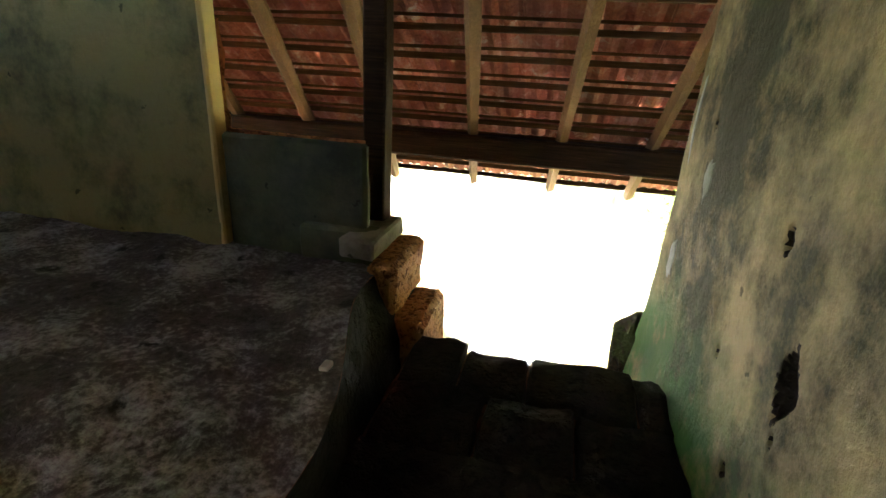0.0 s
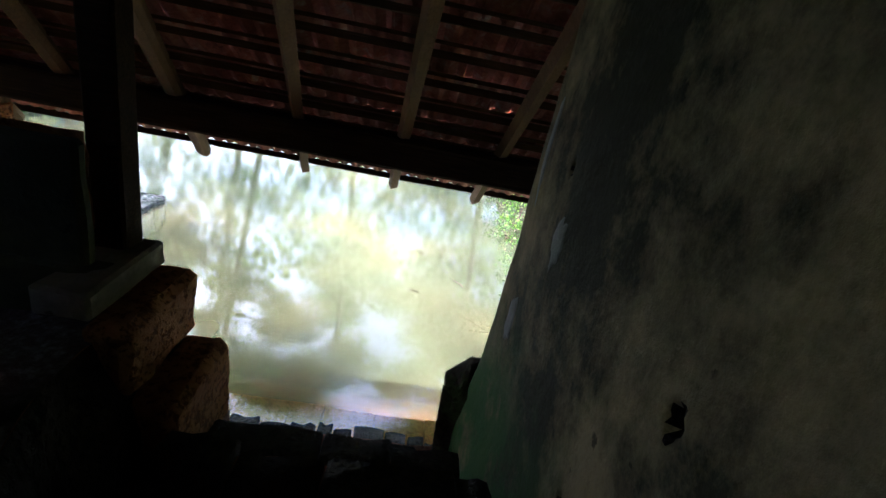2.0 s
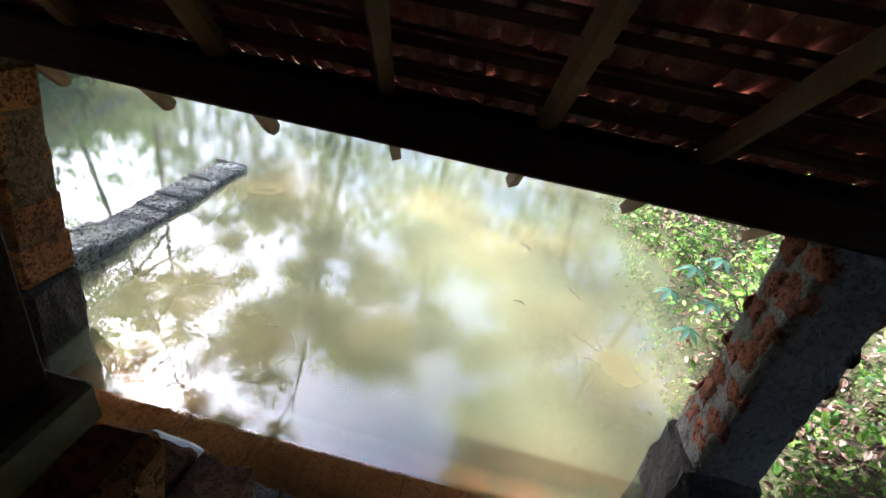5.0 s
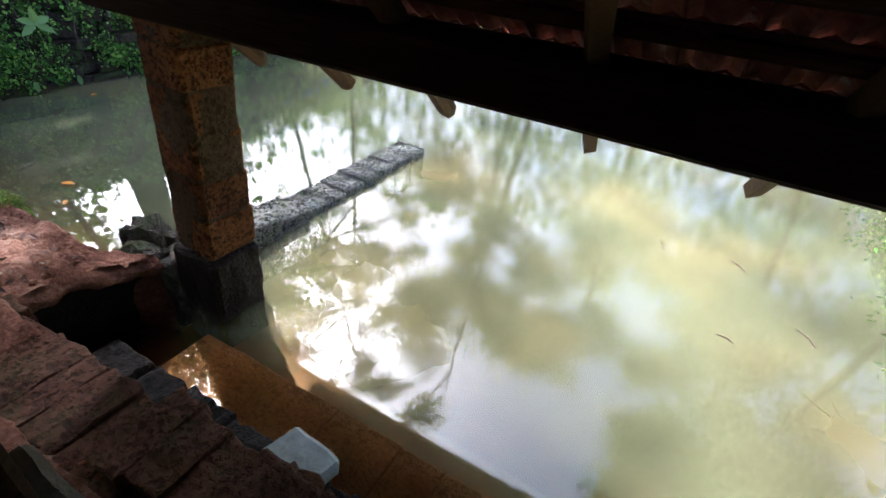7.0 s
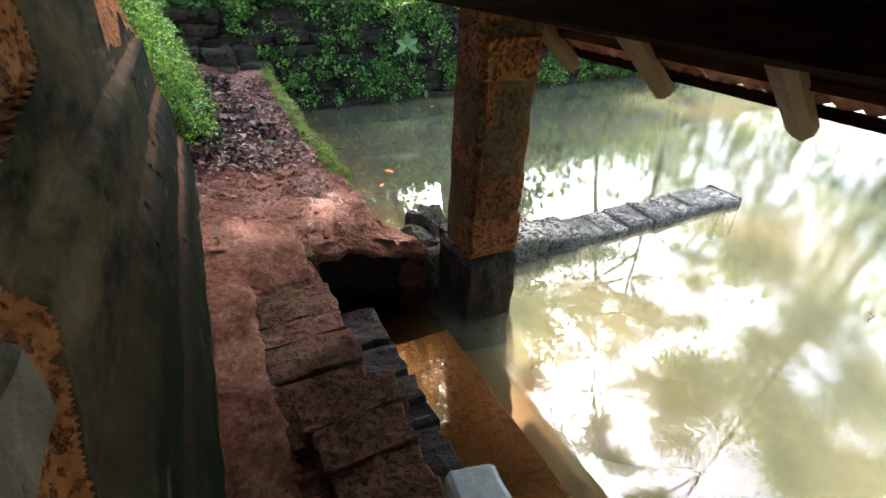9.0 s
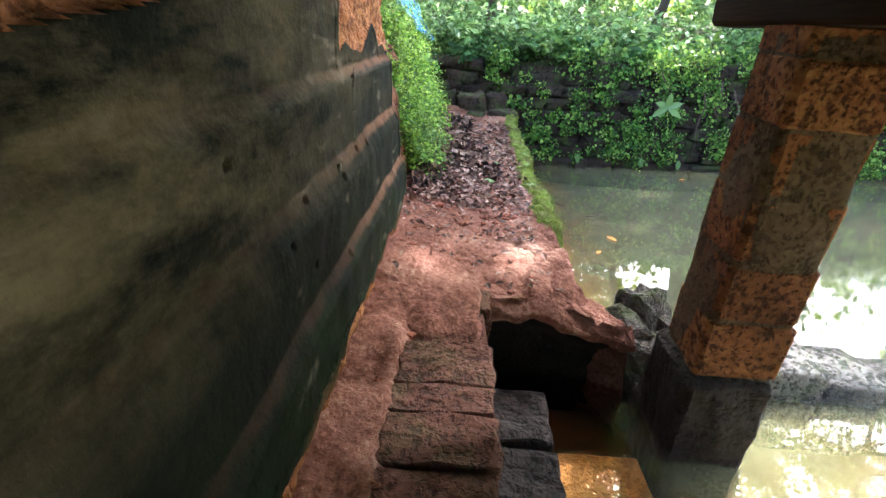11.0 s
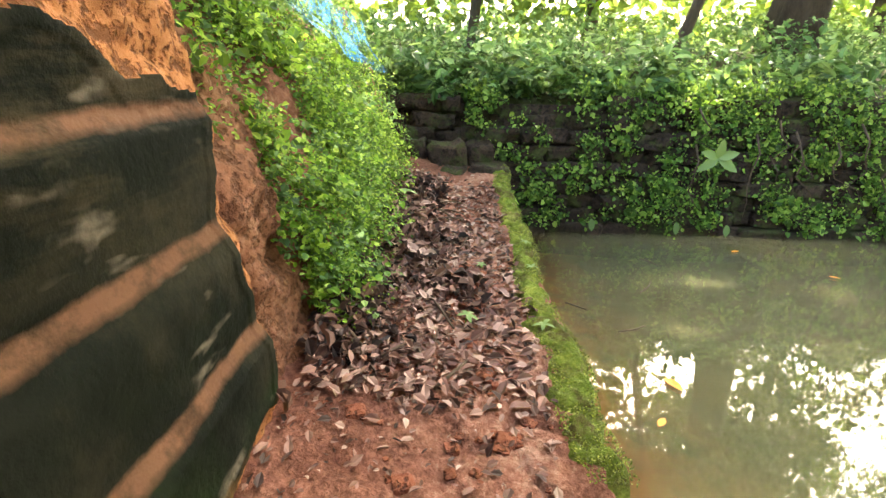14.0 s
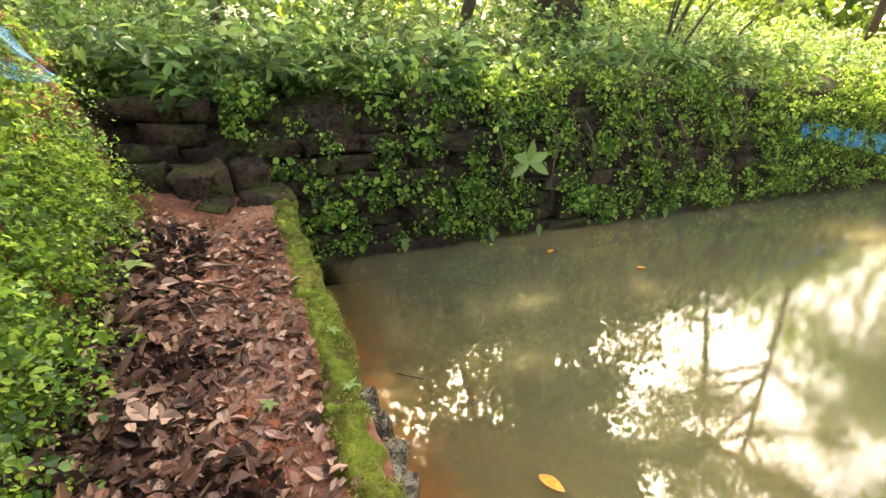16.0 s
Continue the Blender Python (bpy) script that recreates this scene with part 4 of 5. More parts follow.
# ---- pond edge things ----


def build_jetty():
    jetty = thing("jetty_wall", "low wall of grey stone slabs running into the pond", "stone wall", (-4.73, 7.9, -0.5))
    shapes = block_meshes("slab", JETTY_STONE, 6, 0.05, 0.05, 1)
    y = 5.9
    while y < 9.5:
        d = rnd.uniform(0.25, 0.42)
        top = 0.09 + 0.16 * ramp01(y, 7.2, 6.2) + rnd.uniform(-0.012, 0.012)
        piece("slab", rnd.choice(shapes), jetty, (-4.97 + rnd.uniform(-0.02, 0.02), y + 0.01, -0.5), (-4.5 + rnd.uniform(-0.02, 0.02), min(y + d, 9.55), top), (0, 0, rnd.uniform(-3, 3)))
        y += d
    mossy = block_meshes("mossy_stone", RIM_STONE, 4, 0.14, 0.1, 3)
    for low, high in (((-5.15, 5.5, -0.3), (-4.85, 5.8, 0.47)), ((-4.95, 5.28, -0.3), (-4.62, 5.6, 0.4)), ((-4.72, 5.4, -0.3), (-4.36, 5.85, 0.38)), ((-5.02, 5.75, -0.3), (-4.6, 6.05, 0.34))):
        piece("stone", rnd.choice(mossy), jetty, low, high, (rnd.uniform(-8, 8), rnd.uniform(-8, 8), rnd.uniform(0, 40)))


build_jetty()


def build_far_wall():
    wall = thing("wall_far", "old mossy retaining wall of dark laterite blocks", "retaining wall", kind="structure")
    shapes = block_meshes("far_block", WALL_STONE, 9, 0.2, 0.07, 2)
    bm = bmesh.new()
    box(bm, (-11.6, 2.6, -0.6), (-10.96, 17.5, 1.66), 0, 6, 0.03)
    part("backing", bm, WALL_STONE, wall)
    for n in range(9):
        y = 3.6 + 0.2 * (n % 2)
        while y < 12.5:
            w = rnd.uniform(0.2, 0.62)
            if n > 6 and rnd.random() < 0.25:
                y += w
                continue
            x, sag = -10.62 - 0.026 * n + rnd.uniform(-0.1, 0.06), rnd.uniform(-0.02, 0.02)
            piece("block", rnd.choice(shapes), wall, (x - 0.3, y + 0.008, -0.08 + 0.205 * n + sag), (x, y + w - 0.01, 0.12 + 0.205 * n + sag), (rnd.uniform(-4, 4), rnd.uniform(-4, 4), rnd.uniform(-5, 5)))
            y += w
    # rough steps at the path's end
    steps = thing("stone_steps", "rough dark stone steps climbing from the path", "steps")
    lumps = block_meshes("step_stone", WALL_STONE, 6, 0.13, 0.07, 2)
    for n in range(2):
        y = 3.4 + rnd.uniform(0, 0.2)
        while y < 4.7 - 0.08 * n:
            w, h = rnd.uniform(0.24, 0.5), rnd.uniform(-0.05, 0.06)
            x = -10.1 - 0.2 * n + rnd.uniform(-0.1, 0.1)
            piece("stone", rnd.choice(lumps), steps, (x - 0.42, y, 0.5 + 0.2 * n), (x, y + w - 0.015, 0.98 + 0.2 * n + h), (rnd.uniform(-6, 6), rnd.uniform(-6, 6), rnd.uniform(-14, 14)))
            y += w


build_far_wall()


def build_bank():
    def face(u, v):
        x = -11.0 + 5.3 * u
        z = 0.6 + 2.3 * v
        y = 3.72 - 0.75 * v ** 1.7 - 0.1 * ramp01(x, -7, -9) - 0.12 * ramp01(x, -6.0, -5.75) + 0.12 * fnoise((x, 0, z), 1.5) + 0.1 * fnoise((x, 4, z), 3.5) + 0.045 * fnoise((x, 4, z), 10) + 0.02 * fnoise((x, 4, z), 25)
        return Vector((x, y, z))
    bank = part("earth_bank", sheet(260, 110, face), M["earth"], soft=True)
    bank.data.materials.append(BANK_EARTH)
    for f in bank.data.polygons:
        if f.center.x + 0.3 * fnoise(f.center, 2) > -6.75:
            f.material_index = 1
    tagged(bank, "crumbling red earth bank beside the path", "earth bank", kind="structure")


build_bank()

# ---- plants ----


def plant_stuff():
    # ferns on the bank
    n, k = 3000, 22
    x, v = rng.uniform(-10.2, -6.12, n), rng.uniform(0.05, 1, n)
    keep = np.array([fnoise((a, b * 2.2, 0), 1.9, 5) > -0.45 + 1.1 * ramp01(a, -6.5, -6.25) * ramp01(b, 0.7, 0.3) for a, b in zip(x, v)])
    x, v = x[keep], v[keep]
    n = len(x)
    root = np.stack([x, 3.7 - 0.75 * v ** 1.7 - 0.1 * (x < -8), 0.66 + 2.25 * v], 1)
    out = np.stack([rng.normal(0, 0.12, n), 0.08 + 0.34 * rng.uniform(0, 1, n) ** 2, rng.uniform(-0.02, 0.18, n)], 1)
    t = rng.uniform(0.1, 1.1, (n, k, 1))
    at = root[:, None] + out[:, None] * t + np.array((0, 0, -0.2)) * t ** 2 + rng.normal(0, 0.022, (n, k, 3))
    at = at.reshape(-1, 3)
    size = np.repeat(rng.uniform(0.016, 0.036, n) * rng.choice([1, 1, 1, 1.7], n), k) * rng.uniform(0.6, 1.3, len(at))
    lush = np.repeat(rng.random(n) < 0.8, k)
    ob = new("bank_ferns", leaf_cloud("bank_ferns", at[lush], np.array((0, 0.4, 0.9)), size[lush], FERN, 0.38, spread=0.6))
    tagged(ob, "bright green small-leaved plants hanging down the bank", "plants", kind="stuff")
    ob = new("bank_herbs", leaf_cloud("bank_herbs", at[~lush], np.array((0, 0.4, 0.9)), size[~lush] * 1.15, BUSH, 0.46, spread=0.6))
    tagged(ob, "darker broad-leaved herbs among the plants on the bank", "plants", kind="stuff")
    # creepers on the far wall
    base = []
    while len(base) < 1900:
        y, z = rng.uniform(4.6, 16), rng.uniform(0.12, 2.0)
        if fnoise((y, z, 0), 2.0, 3) + 0.02 * (y - 5.5) + 0.25 * rng.normal() > 0.17 - 0.15 * (z > 1.4) * (y > 5.8) - 0.1 * (z < 0.7):
            base.append((-10.53 - 0.14 * z, y, z))
    at = clumps(27000, np.array(base), (0.045, 0.06, 0.055), 10)
    ob = new("wall_creepers", leaf_cloud("wall_creepers", at, np.array((0.9, -0.1, 0.5)), rng.uniform(0.022, 0.055, len(at)) * rng.choice([0.7, 1, 1, 1.2, 1.9], len(at)), IVY, spread=0.8))
    tagged(ob, "dark green creepers over the old wall", "creepers", kind="stuff")
    # bushes above the wall
    base = np.stack([rng.uniform(-15, -11.15, 900), rng.uniform(-2, 17, 900), np.zeros(900)], 1)
    base[:, 2] = 1.75 + 0.2 * (-10.9 - base[:, 0]) + rng.uniform(0, 0.6, 900)
    near = np.stack([rng.uniform(-11.8, -11.1, 300), rng.uniform(1.8, 6.5, 300), rng.uniform(1.75, 2.2, 300)], 1)
    at = np.concatenate([clumps(26000, base, (0.18, 0.2, 0.13), 18), clumps(6000, near, (0.16, 0.18, 0.12), 16)])
    ob = new("undergrowth", leaf_cloud("undergrowth", at, np.array((0.35, 0, 0.9)), rng.uniform(0.045, 0.1, len(at)) * rng.choice([0.7, 1, 1, 1.4, 2.0], len(at)), BUSH, 0.3, spread=0.6))
    tagged(ob, "dense green undergrowth on the bank above the wall", "undergrowth", kind="stuff")
    base = np.stack([rng.uniform(-11.7, -10.85, 210), rng.uniform(3.6, 14, 210), rng.uniform(1.75, 2.3, 210)], 1)
    at = clumps(2300, base, (0.13, 0.13, 0.07), 11)
    ob = new("broad_herbs", leaf_cloud("broad_herbs", at, np.array((0.35, 0, 0.9)), rng.uniform(0.1, 0.24, len(at)), BUSH, 0.24, 0.35, 0.45))
    tagged(ob, "broad-leaved herbs standing on the wall's top", "herbs", kind="stuff")
    base = np.stack([rng.uniform(-11, -6.3, 300), rng.uniform(0.2, 3.0, 300), rng.uniform(2.7, 3.2, 300)], 1)
    at = clumps(7000, base, (0.15, 0.18, 0.12), 22)
    ob = new("bank_top_weeds", leaf_cloud("bank_top_weeds", at, np.array((0.2, 0.3, 0.9)), rng.uniform(0.05, 0.12, len(at)), FERN))
    tagged(ob, "light green weeds on top of the earth bank", "weeds", kind="stuff")
    # east bank
    base = np.stack([1.45 + 2.6 * rng.uniform(0, 1, 700) ** 1.6, rng.uniform(5.5, 14, 700), np.zeros(700)], 1)
    base[:, 2] = [ground_height(x, y) + rng.uniform(0.02, 0.5) for x, y, _ in base]
    at = clumps(9500, base, (0.12, 0.12, 0.1), 16)
    ob = new("east_bank_weeds", leaf_cloud("east_bank_weeds", at, np.array((-0.3, 0, 0.9)), rng.uniform(0.03, 0.1, len(at)), IVY, 0.3, spread=1.0))
    tagged(ob, "green weeds on the eastern bank", "weeds", kind="stuff")
    x, y = 1.3 + 1.9 * rng.uniform(0, 1, 4200) ** 1.3, rng.uniform(5.5, 11, 4200)
    at = np.stack([x, y, [ground_height(a, b) + 0.03 + 0.1 * rng.random() for a, b in zip(x, y)]], 1)
    ob = new("bank_litter", leaf_cloud("bank_litter", at, np.array((-0.2, 0, 0.9)), rng.uniform(0.03, 0.11, 4200), M["litter"], 0.28, 0.4, 0.5))
    tagged(ob, "dry pale brown leaves on the eastern bank", "leaves", kind="stuff")
    r = random.Random(4)
    for _ in range(22):
        x, y = r.uniform(1.2, 2.3), r.uniform(6.4, 9.2)
        brush = thing("dry_branch", "thin dry branch sticking out over the pond", "branch", (x, y, ground_height(x, y) + 0.05), "dry branches on the bank")
        way = Vector((r.uniform(-1, 0.3), r.uniform(-0.6, 0.6), r.uniform(0.05, 0.45))) * r.uniform(0.5, 1.0)
        bm = bmesh.new()
        tube(bm, [Vector((0, 0, -0.1)), way * 0.5 + Vector((0, 0, 0.06)), way], [0.009, 0.006, 0.002], 5, 0.2)
        tube(bm, [way * 0.5 + Vector((0, 0, 0.06)), way * 0.8 + Vector((0.05, 0.12, 0.1))], [0.004, 0.0015], 4)
        part("stick", bm, M["twig"], brush, soft=True)


plant_stuff()


SUN_GAPS = [((-4.72, 4.05, 0.78), 0.15), ((-4.98, 4.66, 0.76), 0.16), ((-5.1, 4.85, 0.76), 0.12)]


def in_sun_gap(at):
    """True where leaves are left out so the sun falls on the path in spots."""
    out = np.zeros(len(at), bool)
    way = np.array(sun_way)
    for foot, r in SUN_GAPS:
        d = at - np.array(foot)
        out |= np.linalg.norm(d - np.outer(d @ way, way), axis=1) < r
    return out


def build_tree(x, y, height, lean, spread, count, seed, size=0.22, girth=0.6, name="tree"):
    r = random.Random(seed)
    z0 = ground_height(x, y) - 0.2
    tree = thing(name, "tall tree with a mossy trunk and loose green crown", "tree", (x, y, z0), "trees round the pond")
    bm = bmesh.new()
    top = Vector((lean[0], lean[1], height))
    line = [top * k + Vector((0.15 * math.sin(5 * k + seed), 0.15 * math.cos(4 * k + seed), 0)) * k for k in (0, 0.15, 0.35, 0.6, 0.85, 1)]
    tube(bm, line, [w * girth for w in (0.42, 0.32, 0.27, 0.2, 0.1, 0.03)], 9, 0.2, seed)
    ends = [line[-1]]
    for n in range(13):
        k = r.uniform(0.3, 0.95)
        a = r.uniform(0, 6.28)
        p = top * k
        e = p + Vector((math.cos(a) * spread * r.uniform(0.5, 1), math.sin(a) * spread * r.uniform(0.5, 1), r.uniform(0.3, 1.6)))
        mid = (p + e) / 2 + Vector((0, 0, r.uniform(-0.2, 0.4)))
        tube(bm, [p, mid, e], [0.09 * (1.2 - k), 0.055 * (1.2 - k), 0.015], 6, 0.2, n)
        ends += [mid, e, (mid + e) / 2]
        for _ in range(5):
            q = mid.lerp(e, r.uniform(0.2, 1))
            f = q + Vector((r.uniform(-1, 1), r.uniform(-1, 1), r.uniform(-0.2, 0.8))) * 0.9
            tube(bm, [q, q.lerp(f, 0.5) + Vector((0, 0, 0.08)), f], [0.022, 0.014, 0.006], 5)
            ends.append(f)
    part("trunk", bm, M["bark"], tree, soft=True)
    at = clumps(count, np.array([tuple(e) for e in ends]), (0.5, 0.5, 0.36) if size > 0.1 else (0.27, 0.27, 0.17), 14)
    at = at[~in_sun_gap(at + np.array((x, y, z0)))]
    crown = new("crown", leaf_cloud("crown", at, np.array((0, 0, 0.8)), rng.uniform(0.6, 1.3, len(at)) * size, CROWN))
    crown.parent = tree
    tagged(crown, kind="stuff")


def build_woods():
    """Dense far woods that close the place round the pond, blocking low sky light."""
    n = 2000
    side = rng.integers(0, 3, n)
    u, d = rng.uniform(0, 1, n), rng.uniform(0, 5, n)
    x = np.choose(side, [-22 + 34 * u, -17 - d, 8 + d])
    y = np.choose(side, [23.5 + d, -8 + 34 * u, 4 + 24 * u])
    z = np.where(side == 1, np.where(y < 9.5, rng.uniform(0.5, 7.5, n), rng.uniform(0.5, 4.6, n)), rng.uniform(0.5, 9.5, n)) + np.abs(rng.normal(0, 0.7, n))
    at = clumps(42000, np.stack([x, y, z], 1), (0.8, 0.8, 0.7), 20)
    ob = new("far_woods", leaf_cloud("far_woods", at, np.array((0, -0.2, 0.6)), rng.uniform(0.2, 0.5, len(at)), CROWN))
    tagged(ob, "dense green woods round the far banks", "woods", kind="stuff")


build_woods()
# many stand unseen, added to shade path and pond and pattern the mirrored sky
TREES = [(-14.1, 10.4, 12, (1.6, 0.1), 4.2, 30000, 0.1), (-13.4, 4.6, 12, (2.4, 0.8), 3.8, 18000, 0.15), (-17.5, 14.5, 11, (0.5, 0), 3.4, 11000, 0.22), (-9.5, 27.5, 14, (0.6, -6.0), 4.2, 26000, 0.14), (-14, 16, 13, (3.4, -0.5), 4.8, 27000, 0.085),
         (-3.6, 27.5, 13, (0.8, -6.0), 4.2, 34000, 0.12), (3.2, 27.0, 17, (0.2, -7.6), 4.8, 48000, 0.13), (6.5, 20, 16, (-3.2, -2.0), 4.8, 44000, 0.15), (-8.3, 27.2, 15.5, (0.6, -9.0), 4.2, 17000, 0.1), (7.2, 12, 12, (-3.0, 0), 3.8, 15000, 0.18), (-9.8, -0.8, 9, (0.4, 0.6), 3.0, 9000, 0.2), (-17, 0, 8, (0, 0), 3.0, 7000, 0.22), (-19, 8, 8, (0, 0), 3.0, 6000, 0.22), (-12.7, 7.7, 9.5, (2.3, 1.7), 2.7, 26000, 0.12), (-13.2, 18.6, 12, (2.0, -2.2), 3.6, 17000, 0.085)]
for n, (x, y, h, lean, spread, count, size) in enumerate(TREES):
    build_tree(x, y, h, lean, spread, count, n, size, 1.35 if n == 0 else 0.25 if n in (1, 4, 13, 14) else 0.55)


def flat_leaf(bm, at, along, up, length, width, curl=0.1):
    """One leaf with a midrib, from its stalk end."""
    at, along, up = Vector(at), Vector(along).normalized(), Vector(up).normalized()
    side = along.cross(up).normalized()
    up = side.cross(along)
    n = 7
    left, mid, right = [], [], []
    for k in range(n + 1):
        t = k / n
        w = width * math.sin(math.pi * min(1, t * 0.96 + 0.04)) ** 0.8 * (1 - 0.3 * t)
        c = at + along * length * t - up * curl * length * t * t
        mid.append(bm.verts.new(c))
        left.append(bm.verts.new(c + side * w + up * w * 0.25))
        right.append(bm.verts.new(c - side * w + up * w * 0.25))
    for k in range(n):
        bm.faces.new((mid[k], mid[k + 1], left[k + 1], left[k]))
        bm.faces.new((right[k], right[k + 1], mid[k + 1], mid[k]))


def build_small():
    stone = thing("stone_block", "pale bluish cut stone lying on the wet step", "stone", (-2.37, 4.76, 0.25))
    bm = bmesh.new()
    box(bm, (-0.19, -0.13, 0), (0.19, 0.13, 0.13), 0.025, 3, 0.02)
    part("block", bm, M["pale"], stone)
    stone.rotation_euler.z = radians(-8)
    chip = thing("plaster_chip", "small white plaster chip on the floor", "debris", (-1.435, 2.36, 1.99))
    bm = bmesh.new()
    box(bm, (-0.018, -0.03, 0), (0.018, 0.03, 0.03), 0.005, 1, 0.004)
    part("chip", bm, M["white"], chip)
    # floating leaves and twigs
    for x, y, size, turn in ((-7.267, 5.995, 0.17, 0.4), (-10.0, 7.9, 0.12, 2.0), (-9.3, 8.6, 0.11, 1.0), (-6.75, 5.75, 0.1, 2.4)):
        leaf = thing("floating_leaf", "orange fallen leaf floating on the pond", "leaf", (x, y, 0.006), "floating leaves")
        bm = bmesh.new()
        flat_leaf(bm, (0, 0, 0.004), (math.cos(turn), math.sin(turn), 0), (0, 0, 1), size, size * 0.27, -0.04)
        part("blade", bm, M["orange_leaf"], leaf, soft=True)
    for x, y, length, turn in ((-0.995, 9.14, 0.18, 1.9), (-0.19, 9.21, 0.2, 2.4), (0.43, 8.27, 0.24, 2.2), (-0.24, 7.81, 0.14, 2.9), (-8.9, 6.44, 0.38, 2.5), (-9.62, 6.73, 0.25, 0.6), (-8.0, 6.0, 0.3, 2.0), (-8.4, 5.6, 0.22, 0.9), (-2.6, 8.6, 0.15, 2.0)):
        twig = thing("floating_twig", "thin dark twig floating on the pond", "twig", (x, y, 0.004), "floating twigs")
        bm = bmesh.new()
        a = Vector((math.cos(turn), math.sin(turn), 0)) * length
        tube(bm, [-a / 2, Vector((0.02, 0.015, 0.004)), a / 2], [0.006, 0.008, 0.004], 5)
        part("stick", bm, M["twig"], twig)
    # one big lobed leaf and two hanging ones on the far wall
    plant = thing("large_leaf_plant", "pale green lobed leaf standing out from the creepers", "plant", (-9.9, 7.3, 1.2))
    for k in range(5):
        bm = bmesh.new()
        a = radians(-130 + 65 * k)
        flat_leaf(bm, (0.23, 0, 0.03), (0.25, math.sin(a), math.cos(a) * 0.75), (1, 0, 0.35), 0.22 if k in (1, 2, 3) else 0.27, 0.06, 0.12)
        part("leaf", bm, PALE_LEAF, plant, soft=True)
    bm = bmesh.new()
    tube(bm, [(-0.35, 0, -0.3), (-0.05, 0, -0.02), (0.23, 0, 0.03)], [0.008, 0.007, 0.005], 5)
    part("stalk", bm, M["twig"], plant)
    for x, y, z in ((-10.3, 7.93, 0.27), (-10.35, 7.31, 0.27), (-10.3, 10.0, 0.25), (-10.32, 6.2, 0.3)):
        plant = thing("hanging_leaf", "pale green leaf hanging over the water", "leaf", (x, y, z), "hanging leaves")
        bm = bmesh.new()
        flat_leaf(bm, (0, 0, 0), (0.1, 0.1, -1), (1, 0, 0.1), 0.17, 0.05, 0.05)
        part("leaf", bm, PALE_LEAF, plant, soft=True)


PALE_LEAF = leaf_mat("pale_leaf", (0.16, 0.26, 0.08), (0.24, 0.36, 0.12), (0.34, 0.46, 0.18))
build_small()


def build_nets():
    def drape(corners, wave, seed):
        a, b, c, d = (Vector(p) for p in corners)
        return sheet(40, 10, lambda u, v: a.lerp(b, u).lerp(d.lerp(c, u), v) + noise.noise_vector(Vector((u * 5 + seed, v * 2, seed))) * wave)
    net = part("shade_net", drape(((-6.75, 3.38, 2.66), (-9.3, 3.48, 2.5), (-9.3, 3.72, 1.98), (-6.95, 3.62, 2.28)), 0.08, 1), M["net"], soft=True)
    tagged(net, "torn bright blue shade net draped over the bank", "net")
    net = part("shade_net", drape(((-10.3, 12.4, 1.35), (-10.3, 17.0, 0.75), (-10.2, 17.0, 0.3), (-10.3, 12.4, 1.1)), 0.05, 4), M["net"], soft=True)
    tagged(net, "turquoise blue net stretched along the far bank", "net")


build_nets()


